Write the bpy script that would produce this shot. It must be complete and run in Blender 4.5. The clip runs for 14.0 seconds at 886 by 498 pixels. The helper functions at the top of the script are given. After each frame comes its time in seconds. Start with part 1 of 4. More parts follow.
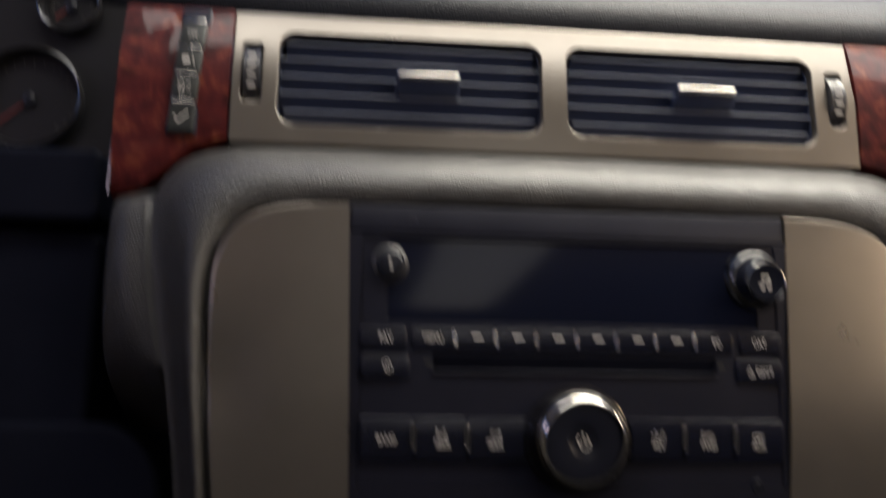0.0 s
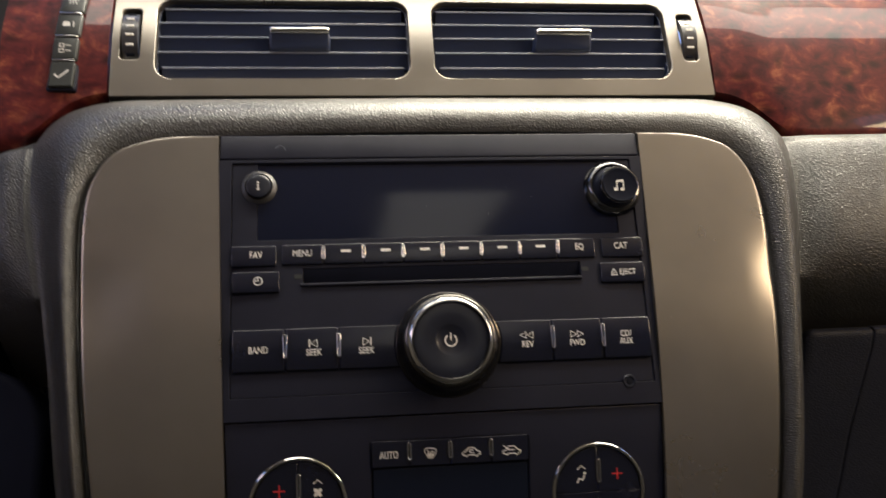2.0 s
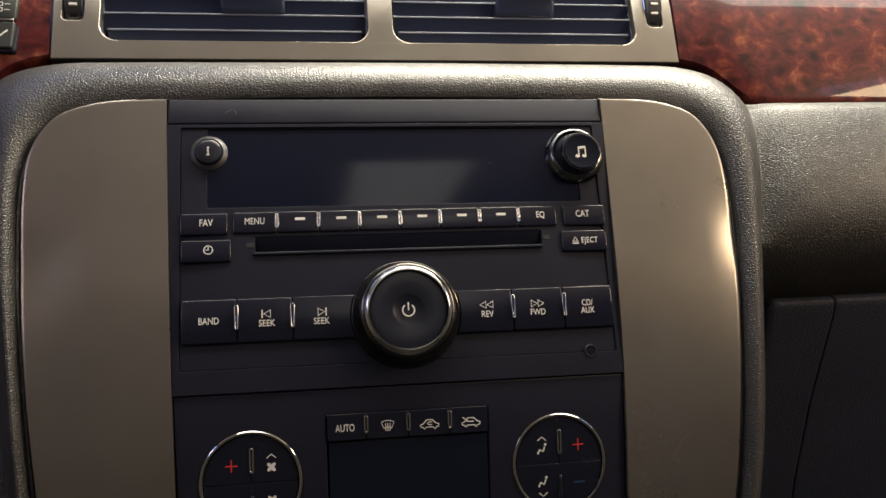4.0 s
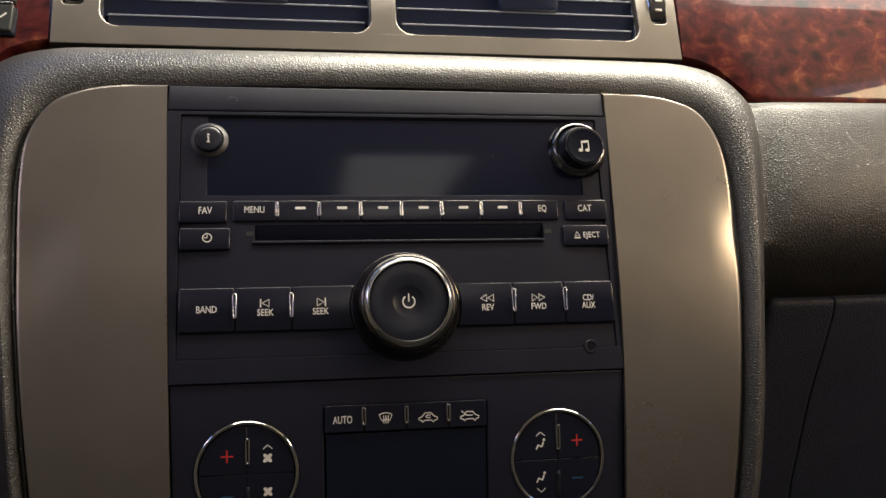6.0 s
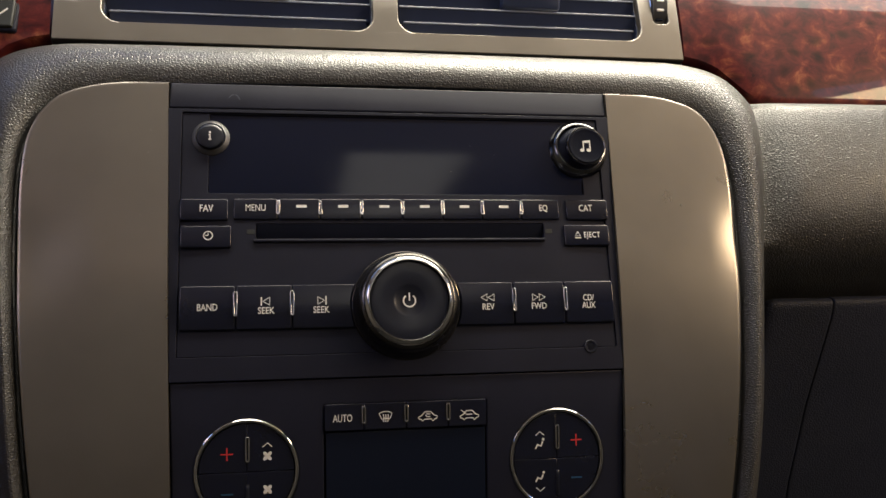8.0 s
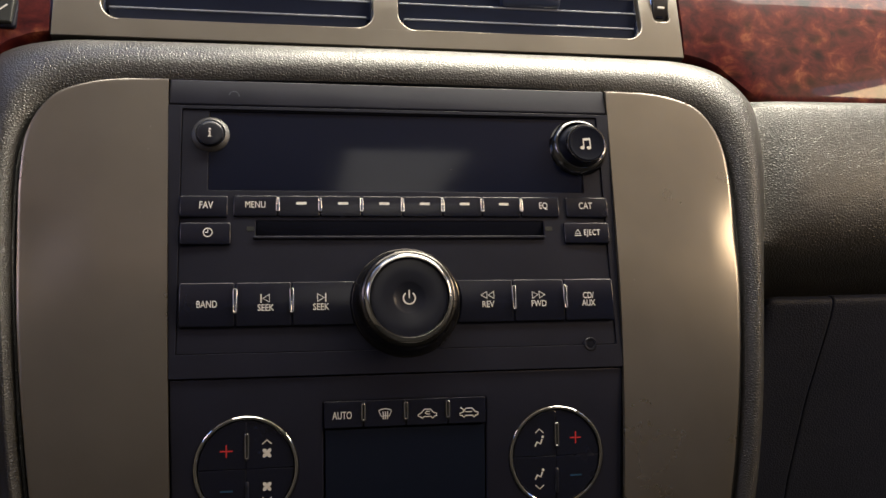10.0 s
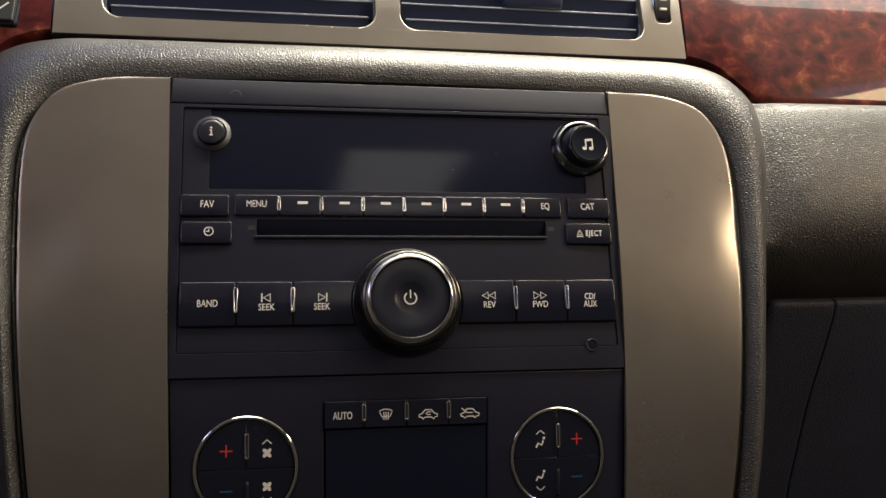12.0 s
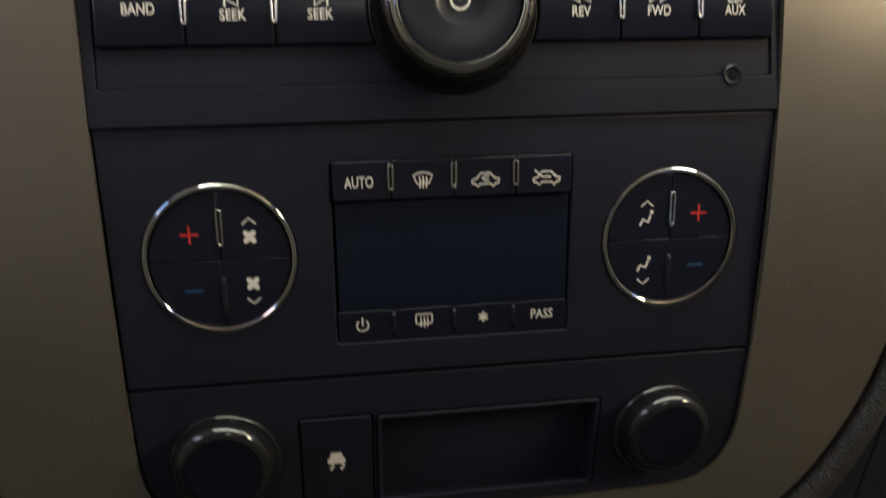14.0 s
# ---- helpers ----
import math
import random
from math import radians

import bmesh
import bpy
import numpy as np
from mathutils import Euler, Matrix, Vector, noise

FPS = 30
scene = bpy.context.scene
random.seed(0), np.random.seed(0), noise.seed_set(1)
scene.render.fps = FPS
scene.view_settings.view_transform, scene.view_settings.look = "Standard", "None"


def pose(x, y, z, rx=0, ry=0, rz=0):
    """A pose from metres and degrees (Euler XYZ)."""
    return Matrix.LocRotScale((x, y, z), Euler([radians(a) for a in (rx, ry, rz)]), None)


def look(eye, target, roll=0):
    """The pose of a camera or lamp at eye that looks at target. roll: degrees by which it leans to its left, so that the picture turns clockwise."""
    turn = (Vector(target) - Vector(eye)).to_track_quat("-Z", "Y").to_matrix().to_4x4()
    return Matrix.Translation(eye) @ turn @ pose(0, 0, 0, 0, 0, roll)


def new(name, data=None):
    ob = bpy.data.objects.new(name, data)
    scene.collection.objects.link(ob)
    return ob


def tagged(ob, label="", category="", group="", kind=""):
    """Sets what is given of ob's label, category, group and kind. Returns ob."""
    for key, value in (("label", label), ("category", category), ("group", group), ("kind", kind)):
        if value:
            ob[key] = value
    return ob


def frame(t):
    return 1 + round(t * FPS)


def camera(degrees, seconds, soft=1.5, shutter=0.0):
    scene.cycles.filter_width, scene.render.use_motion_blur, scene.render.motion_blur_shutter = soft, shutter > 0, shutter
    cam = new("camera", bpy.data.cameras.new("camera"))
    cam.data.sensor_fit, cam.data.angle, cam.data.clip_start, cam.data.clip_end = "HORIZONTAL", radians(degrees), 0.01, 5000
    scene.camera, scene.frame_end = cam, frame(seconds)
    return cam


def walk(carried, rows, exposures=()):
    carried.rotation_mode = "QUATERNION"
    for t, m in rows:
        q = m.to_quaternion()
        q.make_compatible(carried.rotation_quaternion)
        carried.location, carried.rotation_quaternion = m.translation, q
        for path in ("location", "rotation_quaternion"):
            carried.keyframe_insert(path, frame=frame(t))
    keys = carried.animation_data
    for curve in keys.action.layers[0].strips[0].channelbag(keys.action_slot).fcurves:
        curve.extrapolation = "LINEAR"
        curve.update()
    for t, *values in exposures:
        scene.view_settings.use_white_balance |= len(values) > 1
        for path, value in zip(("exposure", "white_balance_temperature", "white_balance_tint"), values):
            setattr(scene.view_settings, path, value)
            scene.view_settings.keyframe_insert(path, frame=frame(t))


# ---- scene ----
# Everything is laid out in the frame of the centre stack, whose face leans back in the cabin:
# x to the right, y into the dashboard, z up along the face, in millimetres; STACK sets it into the cabin.
STACK = pose(0, 0, 0.75, -20, 0, 0)
MM = 0.001
cam = camera(55.2, 14.0, soft=1.5, shutter=0.55)
PATH = [
    (0.0, -0.0971, -0.3660, 0.0155, 100.13, -0.64, -6.11),
    (0.1, -0.0850, -0.3653, -0.0082, 100.30, -1.60, -6.08),
    (0.2, -0.0755, -0.3670, -0.0192, 100.60, -2.18, -6.66),
    (0.3, -0.0690, -0.3786, -0.0290, 102.43, -1.12, -6.70),
    (0.4, -0.0664, -0.3860, -0.0386, 103.95, -0.43, -7.64),
    (0.5, -0.0615, -0.3895, -0.0421, 104.04, 0.39, -8.51),
    (0.7, -0.0468, -0.3793, -0.0519, 104.81, 3.42, -10.41),
    (0.8, -0.0442, -0.3729, -0.0571, 103.95, 3.94, -10.72),
    (1.0, -0.0468, -0.3725, -0.0578, 105.70, 4.54, -9.27),
    (1.2, -0.0474, -0.3702, -0.0610, 107.34, 4.14, -8.17),
    (1.5, -0.0463, -0.3657, -0.0674, 106.47, 3.66, -7.31),
    (1.8, -0.0467, -0.3678, -0.0689, 107.49, 3.61, -5.71),
    (2.0, -0.0463, -0.3687, -0.0676, 106.59, 3.33, -6.31),
    (2.2, -0.0458, -0.3671, -0.0678, 106.00, 3.25, -7.64),
    (2.5, -0.0444, -0.3621, -0.0687, 105.31, 3.63, -7.91),
    (3.0, -0.0403, -0.3588, -0.0700, 105.05, 3.85, -8.08),
    (5.5, -0.0430, -0.3566, -0.0696, 105.18, 3.73, -9.04),
    (6.0, -0.0443, -0.3533, -0.0734, 105.22, 3.23, -9.16),
    (6.5, -0.0448, -0.3539, -0.0720, 104.85, 3.02, -9.18),
    (7.0, -0.0457, -0.3533, -0.0727, 104.99, 2.93, -9.35),
    (7.5, -0.0449, -0.3512, -0.0747, 105.23, 2.67, -9.30),
    (8.0, -0.0456, -0.3538, -0.0719, 104.91, 2.89, -9.40),
    (10.5, -0.0463, -0.3530, -0.0721, 104.76, 2.75, -9.56),
    (11.0, -0.0465, -0.3522, -0.0726, 104.99, 2.68, -9.56),
    (11.5, -0.0463, -0.3521, -0.0723, 104.92, 2.60, -9.59),
    (12.0, -0.0466, -0.3519, -0.0729, 104.96, 2.56, -9.59),
    (12.5, -0.0466, -0.3499, -0.0736, 104.77, 2.17, -9.87),
    (13.0, -0.0472, -0.3284, -0.0650, 103.12, 2.45, -9.79),
    (13.2, -0.0462, -0.2921, -0.0611, 100.76, 0.59, -7.29),
    (13.3, -0.0462, -0.2733, -0.0559, 98.61, 0.34, -6.66),
    (13.5, -0.0448, -0.2468, -0.0484, 93.97, 1.58, -5.73),
    (13.6, -0.0436, -0.2415, -0.0491, 92.00, 2.72, -6.24),
    (13.7, -0.0405, -0.2352, -0.0525, 90.75, 3.18, -7.25),
    (13.8, -0.0398, -0.2345, -0.0528, 89.95, 3.45, -7.50),
    (13.9, -0.0388, -0.2322, -0.0555, 88.70, 3.12, -7.97),
    (14.0, -0.0394, -0.2300, -0.0560, 87.40, 2.59, -8.56),
]
walk(cam, [(t, STACK @ pose(x, y, z, rx, ry, rz)) for t, x, y, z, rx, ry, rz in PATH],
     exposures=[(0.0, -0.45, 5600, 12), (0.3, 0.1, 5800, 10), (1.0, 0.33, 5900, 9), (12.6, 0.33, 5900, 9), (13.4, 0.66, 5800, 4), (14.0, 0.78, 5750, -1)])

# ---- light ----
world = bpy.data.worlds.new("world")
scene.world = world
world.use_nodes = True
world.node_tree.nodes["Background"].inputs["Color"].default_value = (0.40, 0.54, 1.0, 1)
world.node_tree.nodes["Background"].inputs["Strength"].default_value = 1.3


def window_light(name, m, width, height, watts, colour, spread=180):
    lamp = bpy.data.lights.new(name, "AREA")
    lamp.shape, lamp.size, lamp.size_y = "RECTANGLE", width, height
    lamp.energy, lamp.color, lamp.spread = watts, colour, radians(spread)
    ob = new(name, lamp)
    ob.matrix_world = m
    return ob


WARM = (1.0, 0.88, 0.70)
# Unseen ceiling fill, added to brighten the bezel, wood and radio face.
window_light("ceiling_fill_light", look((0.23, -0.05, 1.39), (0.23, 0.03, 0.82)), 1.10, 0.18, 5.0, WARM)
window_light("windshield_light", look((0.25, 0.28, 1.33), (0.20, 0.03, 0.87)), 0.60, 0.34, 21.5, (1.0, 0.86, 0.61))
window_light("passenger_window_light", look((0.80, -0.43, 1.18), (0.0, -0.10, 0.95), 25), 0.38, 0.12, 3.6, (1.0, 0.68, 0.33))
window_light("driver_window_light", look((-0.80, -0.43, 1.18), (0.0, -0.10, 0.90)), 0.46, 0.20, 0.7, (1.0, 0.62, 0.38))
window_light("sunroof_light", look((0.12, -1.05, 1.397), (0.12, -1.05, 0.5)), 0.18, 0.86, 0.60, (1.0, 0.86, 0.66))
# Unseen warm source on the ceiling, added for the blush on the left panel.
window_light("panel_blush_light", look((-0.36, -0.95, 1.397), (-0.36, -0.95, 0.5)), 0.24, 0.20, 0.06, (1.0, 0.60, 0.44))


# ---- materials ----
def material(name, base, rough, metal=0.0, spec=0.5, coat=0.0):
    m = bpy.data.materials.new(name)
    m.use_nodes = True
    b = m.node_tree.nodes["Principled BSDF"]
    b.inputs["Base Color"].default_value = (*base, 1)
    b.inputs["Roughness"].default_value = rough
    b.inputs["Metallic"].default_value = metal
    b.inputs["Specular IOR Level"].default_value = spec
    b.inputs["Coat Weight"].default_value = coat
    b.inputs["Coat Roughness"].default_value = 0.04
    return m


def node(m, kind, **inputs):
    n = m.node_tree.nodes.new(kind)
    for key, value in inputs.items():
        n.inputs[key.replace("_", " ")].default_value = value
    return n


def wire(m, a, out, b, into):
    m.node_tree.links.new(a.outputs[out], b.inputs[into])


def coords(m, scale=(1, 1, 1)):
    c = m.node_tree.nodes.new("ShaderNodeTexCoord")
    p = node(m, "ShaderNodeMapping", Scale=scale)
    wire(m, c, "Object", p, "Vector")
    return p


def mottle(m, low, high, scale, detail=4.0, stretch=(1, 1, 1), dark=(0, 0, 0), bright=(1, 1, 1)):
    """Lets the base colour wander between two colours."""
    p = coords(m, stretch)
    n = node(m, "ShaderNodeTexNoise", Scale=scale, Detail=detail, Roughness=0.6)
    wire(m, p, "Vector", n, "Vector")
    r = m.node_tree.nodes.new("ShaderNodeValToRGB")
    r.color_ramp.elements[0].position, r.color_ramp.elements[0].color = low, (*dark, 1)
    r.color_ramp.elements[1].position, r.color_ramp.elements[1].color = high, (*bright, 1)
    wire(m, n, "Fac", r, "Fac")
    wire(m, r, "Color", m.node_tree.nodes["Principled BSDF"], "Base Color")
    return r


def vary_rough(m, scale, low, high, stretch=(1, 1, 1)):
    p = coords(m, stretch)
    n = node(m, "ShaderNodeTexNoise", Scale=scale, Detail=5.0, Roughness=0.65)
    wire(m, p, "Vector", n, "Vector")
    r = node(m, "ShaderNodeMapRange", From_Min=0.3, From_Max=0.7, To_Min=low, To_Max=high)
    wire(m, n, "Fac", r, "Value")
    wire(m, r, "Result", m.node_tree.nodes["Principled BSDF"], "Roughness")


def grain_bump(m, scale, distance, strength=1.0, voronoi=False, stretch=(1, 1, 1)):
    p = coords(m, stretch)
    if voronoi:
        warp = node(m, "ShaderNodeTexNoise", Scale=scale * 0.8, Detail=2.0)
        wire(m, p, "Vector", warp, "Vector")
        add = m.node_tree.nodes.new("ShaderNodeVectorMath")
        add.operation = "MULTIPLY_ADD"
        add.inputs[1].default_value = (0.3 / scale,) * 3
        wire(m, warp, "Color", add, 0)
        wire(m, p, "Vector", add, 2)
        n = node(m, "ShaderNodeTexVoronoi", Scale=scale)
        n.feature = "DISTANCE_TO_EDGE"
        wire(m, add, "Vector", n, "Vector")
        cell = node(m, "ShaderNodeMapRange", From_Min=0.0, From_Max=0.30, To_Min=0.0, To_Max=1.0)
        cell.interpolation_type = "SMOOTHERSTEP"
        wire(m, n, "Distance", cell, "Value")
        n, out = cell, "Result"
    else:
        n = node(m, "ShaderNodeTexNoise", Scale=scale, Detail=3.0, Roughness=0.6)
        wire(m, p, "Vector", n, "Vector")
        out = "Fac"
    b = node(m, "ShaderNodeBump", Strength=strength, Distance=distance)
    wire(m, n, out, b, "Height")
    wire(m, b, "Normal", m.node_tree.nodes["Principled BSDF"], "Normal")


LEATHER = material("grained_vinyl", (0.045, 0.043, 0.042), 0.5, spec=0.56)
mottle(LEATHER, 0.35, 0.7, 60, dark=(0.032, 0.0312, 0.0310), bright=(0.047, 0.0455, 0.0435))
vary_rough(LEATHER, 25, 0.36, 0.43)
grain_bump(LEATHER, 790, 0.00017, 1.0, voronoi=True, stretch=(0.85, 1.0, 1.1))
PAD = material("dash_pad_vinyl", (0.011, 0.012, 0.017), 0.55, spec=0.12)
mottle(PAD, 0.3, 0.7, 25, dark=(0.0100, 0.0110, 0.0158), bright=(0.0122, 0.0132, 0.0185))
grain_bump(PAD, 600, 0.0002, 0.8, voronoi=True)
LID = material("lid_vinyl", (0.020, 0.023, 0.037), 0.5, spec=0.17)
mottle(LID, 0.3, 0.7, 25, dark=(0.0175, 0.0205, 0.034), bright=(0.0225, 0.0255, 0.041))
grain_bump(LID, 700, 0.00014, 0.8, voronoi=True)
SILVER = material("pewter_paint", (0.26, 0.243, 0.215), 0.26, metal=0.74, spec=0.5, coat=0.12)
SILVER.node_tree.nodes["Principled BSDF"].inputs["Coat Roughness"].default_value = 0.15
mottle(SILVER, 0.3, 0.72, 9, dark=(0.218, 0.199, 0.174), bright=(0.290, 0.267, 0.232))
vary_rough(SILVER, 14, 0.26, 0.33)
BLACK = material("matt_black_plastic", (0.012, 0.014, 0.026), 0.48, spec=0.2)
mottle(BLACK, 0.3, 0.75, 40, dark=(0.0114, 0.0125, 0.0225), bright=(0.0153, 0.0164, 0.0288))
vary_rough(BLACK, 30, 0.40, 0.52)
grain_bump(BLACK, 2200, 0.00005, 0.5)
BUTTON = material("button_rubber_black", (0.0068, 0.0080, 0.0180), 0.3, spec=0.5)
vary_rough(BUTTON, 60, 0.20, 0.28)
GLOSS = material("smoked_display_lens", (0.0075, 0.0095, 0.022), 0.09, spec=0.31)
vary_rough(GLOSS, 30, 0.08, 0.11)
SCREEN = material("dead_lcd", (0.006, 0.009, 0.020), 0.22, spec=0.35)
CHROME = material("satin_chrome", (0.60, 0.585, 0.56), 0.12, metal=1.0)
vary_rough(CHROME, 220, 0.04, 0.12)
SMOKE = material("smoked_chrome", (0.10, 0.095, 0.09), 0.18, metal=1.0)
vary_rough(SMOKE, 90, 0.12, 0.3)
SATIN = material("satin_grey_metal", (0.15, 0.15, 0.155), 0.16, metal=1.0)
vary_rough(SATIN, 150, 0.10, 0.2)
# Even grey, paler than the black trim plastics.
WHEEL = material("grey_wheel_plastic", (0.045, 0.045, 0.05), 0.3, spec=0.5)
vary_rough(WHEEL, 200, 0.22, 0.4)
SWITCH = material("grey_switch_rubber", (0.026, 0.029, 0.028), 0.42, spec=0.4)
vary_rough(SWITCH, 80, 0.36, 0.5)
RING = material("matt_grey_ring", (0.085, 0.085, 0.09), 0.42, metal=0.6)
vary_rough(RING, 120, 0.36, 0.5)
# Pale grey paints the glint along the slat noses; the stray hair shares it.
GLINT_HAIR_GREY = material("slat_glint_and_hair_grey", (0.17, 0.19, 0.24), 0.32, spec=0.5)
KNOB = material("soft_black_knob", (0.010, 0.0115, 0.020), 0.3, spec=0.42)
DOME = material("glossy_black_cap", (0.008, 0.008, 0.010), 0.12, spec=0.8)
vary_rough(DOME, 60, 0.08, 0.2)
VENT = material("vent_plastic", (0.030, 0.040, 0.080), 0.28, spec=0.5)
grain_bump(VENT, 1500, 0.00008, 0.4)
DARK = material("dark_plastic", (0.008, 0.009, 0.016), 0.6, spec=0.04)
mottle(DARK, 0.3, 0.7, 30, dark=(0.0066, 0.0078, 0.0145), bright=(0.0092, 0.0106, 0.0190))
grain_bump(DARK, 900, 0.0002, 0.4)
CAVITY = material("cavity_black", (0.008, 0.009, 0.015), 0.8, spec=0.1)
LEGEND = material("pale_legend_ink", (0.72, 0.70, 0.66), 0.5)
mottle(LEGEND, 0.3, 0.7, 900, dark=(0.64, 0.62, 0.58), bright=(0.78, 0.76, 0.72))
RED = material("red_legend_ink", (0.55, 0.03, 0.03), 0.5)
NEEDLE = material("dim_red_needle", (0.12, 0.012, 0.010), 0.5)
BLUE = material("blue_legend_ink", (0.015, 0.06, 0.13), 0.5)
DIAL = material("gauge_face", (0.013, 0.013, 0.016), 0.4, spec=0.3)
TICK = material("dim_gauge_print", (0.07, 0.066, 0.06), 0.5)
TINT = material("bronze_tinted_glass", (0.34, 0.24, 0.13), 0.02)
TINT.node_tree.nodes["Principled BSDF"].inputs["Transmission Weight"].default_value = 1.0
HEADLINER = material("headliner_cloth", (0.55, 0.50, 0.43), 0.95, spec=0.1)
grain_bump(HEADLINER, 400, 0.0005, 0.5)
CLOTH = material("cabin_trim", (0.10, 0.095, 0.09), 0.8, spec=0.2)
mottle(CLOTH, 0.3, 0.7, 6, dark=(0.08, 0.075, 0.07), bright=(0.13, 0.12, 0.11))
CARPET = material("carpet", (0.03, 0.03, 0.03), 1.0, spec=0.05)
grain_bump(CARPET, 300, 0.003, 0.8)

WOOD = material("burl_wood_lacquer", (0.2, 0.05, 0.02), 0.42, spec=0.15, coat=0.42)
WOOD.node_tree.nodes["Principled BSDF"].inputs["Coat Roughness"].default_value = 0.035
_p = coords(WOOD, (1.0, 1.0, 1.25))
_swirl = node(WOOD, "ShaderNodeTexNoise", Scale=42.0, Detail=2.0, Roughness=0.5)
wire(WOOD, _p, "Vector", _swirl, "Vector")
_bend = WOOD.node_tree.nodes.new("ShaderNodeVectorMath")
_bend.operation = "MULTIPLY_ADD"
_bend.inputs[1].default_value = (0.011, 0.011, 0.011)
wire(WOOD, _swirl, "Color", _bend, 0)
wire(WOOD, _p, "Vector", _bend, 2)
_fig = node(WOOD, "ShaderNodeTexNoise", Scale=78.0, Detail=9.0, Roughness=0.66, Distortion=0.4)
wire(WOOD, _bend, "Vector", _fig, "Vector")
_ramp = WOOD.node_tree.nodes.new("ShaderNodeValToRGB")
for _pos, _col in ((0.30, (0.014, 0.004, 0.006)), (0.42, (0.050, 0.0085, 0.010)), (0.54, (0.092, 0.0145, 0.014)), (0.61, (0.142, 0.033, 0.020)), (0.70, (0.25, 0.080, 0.040))):
    _e = _ramp.color_ramp.elements.new(_pos)
    _e.color = (*_col, 1)
_ramp.color_ramp.elements.remove(_ramp.color_ramp.elements[0])
_ramp.color_ramp.elements.remove(_ramp.color_ramp.elements[-1])
wire(WOOD, _fig, "Fac", _ramp, "Fac")
_knot = node(WOOD, "ShaderNodeTexVoronoi", Scale=66.0)
wire(WOOD, _bend, "Vector", _knot, "Vector")
_kr = node(WOOD, "ShaderNodeMapRange", From_Min=0.10, From_Max=0.34, To_Min=0.34, To_Max=1.0)
wire(WOOD, _knot, "Distance", _kr, "Value")
_mul = WOOD.node_tree.nodes.new("ShaderNodeMix")
_mul.data_type, _mul.blend_type = "RGBA", "MULTIPLY"
_mul.inputs[0].default_value = 1.0
wire(WOOD, _ramp, "Color", _mul, 6)
wire(WOOD, _kr, "Result", _mul, 7)
wire(WOOD, _mul, 2, WOOD.node_tree.nodes["Principled BSDF"], "Base Color")


# ---- building blocks (millimetres in the frame of the stack) ----
ORIGIN, LOWERED, CURVED = {}, {}, set()


def stack_curve(z):
    """How far the face of the stack curves away towards its lower end."""
    return 0.00132 * (25 - z) ** 2 if z < 25 else 0.0


def thing(name, origin, label, category, group="", kind="", curved=False, lowered=0.0):
    ob = new(name)
    ob.empty_display_size = 0.02
    ob.matrix_world = STACK @ Matrix.Translation(Vector(origin) * MM)
    ORIGIN[ob.name], LOWERED[ob.name] = Vector(origin), lowered
    if curved:
        CURVED.add(ob.name)
    return tagged(ob, label, category, group, kind)


def part(name, bm, mat, parent, label="", smooth=True, crown=None, bent=None):
    """Links a bmesh as one mesh object under a thing or one of its parts. crown: middle, half height and rise of a convex face;
    bent: the slope of a plate that leans back, by height."""
    origin = ORIGIN[parent.name]
    bmesh.ops.recalc_face_normals(bm, faces=bm.faces)
    bm.normal_update()
    plain = mat.name not in ("pewter_paint", "grained_vinyl", "burl_wood_lacquer", "dash_pad_vinyl", "lid_vinyl")
    if crown:
        mid, half_height, rise = crown
        for v in bm.verts:
            v.co.y += rise * ((v.co.z - mid) / half_height) ** 2
        bm.normal_update()
        level = [math.copysign(1.0, f.normal.y) if abs(f.normal.y) > 0.972 else 0.0 for f in bm.faces]
    elif bent:
        level = [math.copysign(1.0, f.normal.y) if abs(f.normal.y) > 0.9 and f.calc_area() > 3.0 else 0.0 for f in bm.faces]
    else:
        level = [f.normal.y if plain and abs(f.normal.y) > 0.9995 and max(v.co.y for v in f.verts) - min(v.co.y for v in f.verts) < 1e-5 else 0.0 for f in bm.faces]
    for v in bm.verts:
        v.co.z -= LOWERED[parent.name]
        if parent.name in CURVED:
            v.co.y += stack_curve(v.co.z)
        v.co = (v.co - origin) * MM
    data = bpy.data.meshes.new(name)
    bm.to_mesh(data)
    bm.free()
    data.materials.append(mat)
    if smooth:
        data.polygons.foreach_set("use_smooth", [True] * len(data.polygons))
        data.set_sharp_from_angle(angle=radians(38))
        if any(level):
            # level faces keep the normal of the stack's own curve, so that their rims do not shade them
            normals = [Vector(c.vector) for c in data.corner_normals]
            for poly, side in zip(data.polygons, level):
                if side:
                    for k in poly.loop_indices:
                        z = data.vertices[data.loops[k].vertex_index].co.z / MM + origin.z
                        slope = -0.00264 * (25 - z) if parent.name in CURVED and z < 25 else 0.0
                        if bent:
                            slope = bent(z)
                        if crown:
                            slope += 2 * crown[2] * (z + LOWERED[parent.name] - crown[0]) / crown[1] ** 2
                        normals[k] = Vector((0.0, side, -side * slope)).normalized()
            data.normals_split_custom_set(normals)
    ob = new(name, data)
    ob.parent = parent
    ORIGIN[ob.name], LOWERED[ob.name] = origin, LOWERED[parent.name]
    if parent.name in CURVED:
        CURVED.add(ob.name)
    return tagged(ob, label)


def rounded(x0, x1, z0, z1, r, n=5):
    """A rounded rectangle as (x, z) corners, counter-clockwise seen from the seats."""
    r = min(r, (x1 - x0) / 2 - 0.01, (z1 - z0) / 2 - 0.01)
    pts = []
    for cx, cz, a in ((x1 - r, z1 - r, 0), (x0 + r, z1 - r, 90), (x0 + r, z0 + r, 180), (x1 - r, z0 + r, 270)):
        for k in range(n + 1):
            b = radians(a + 90 * k / n)
            pts.append((cx + r * math.cos(b), cz + r * math.sin(b)))
    return pts


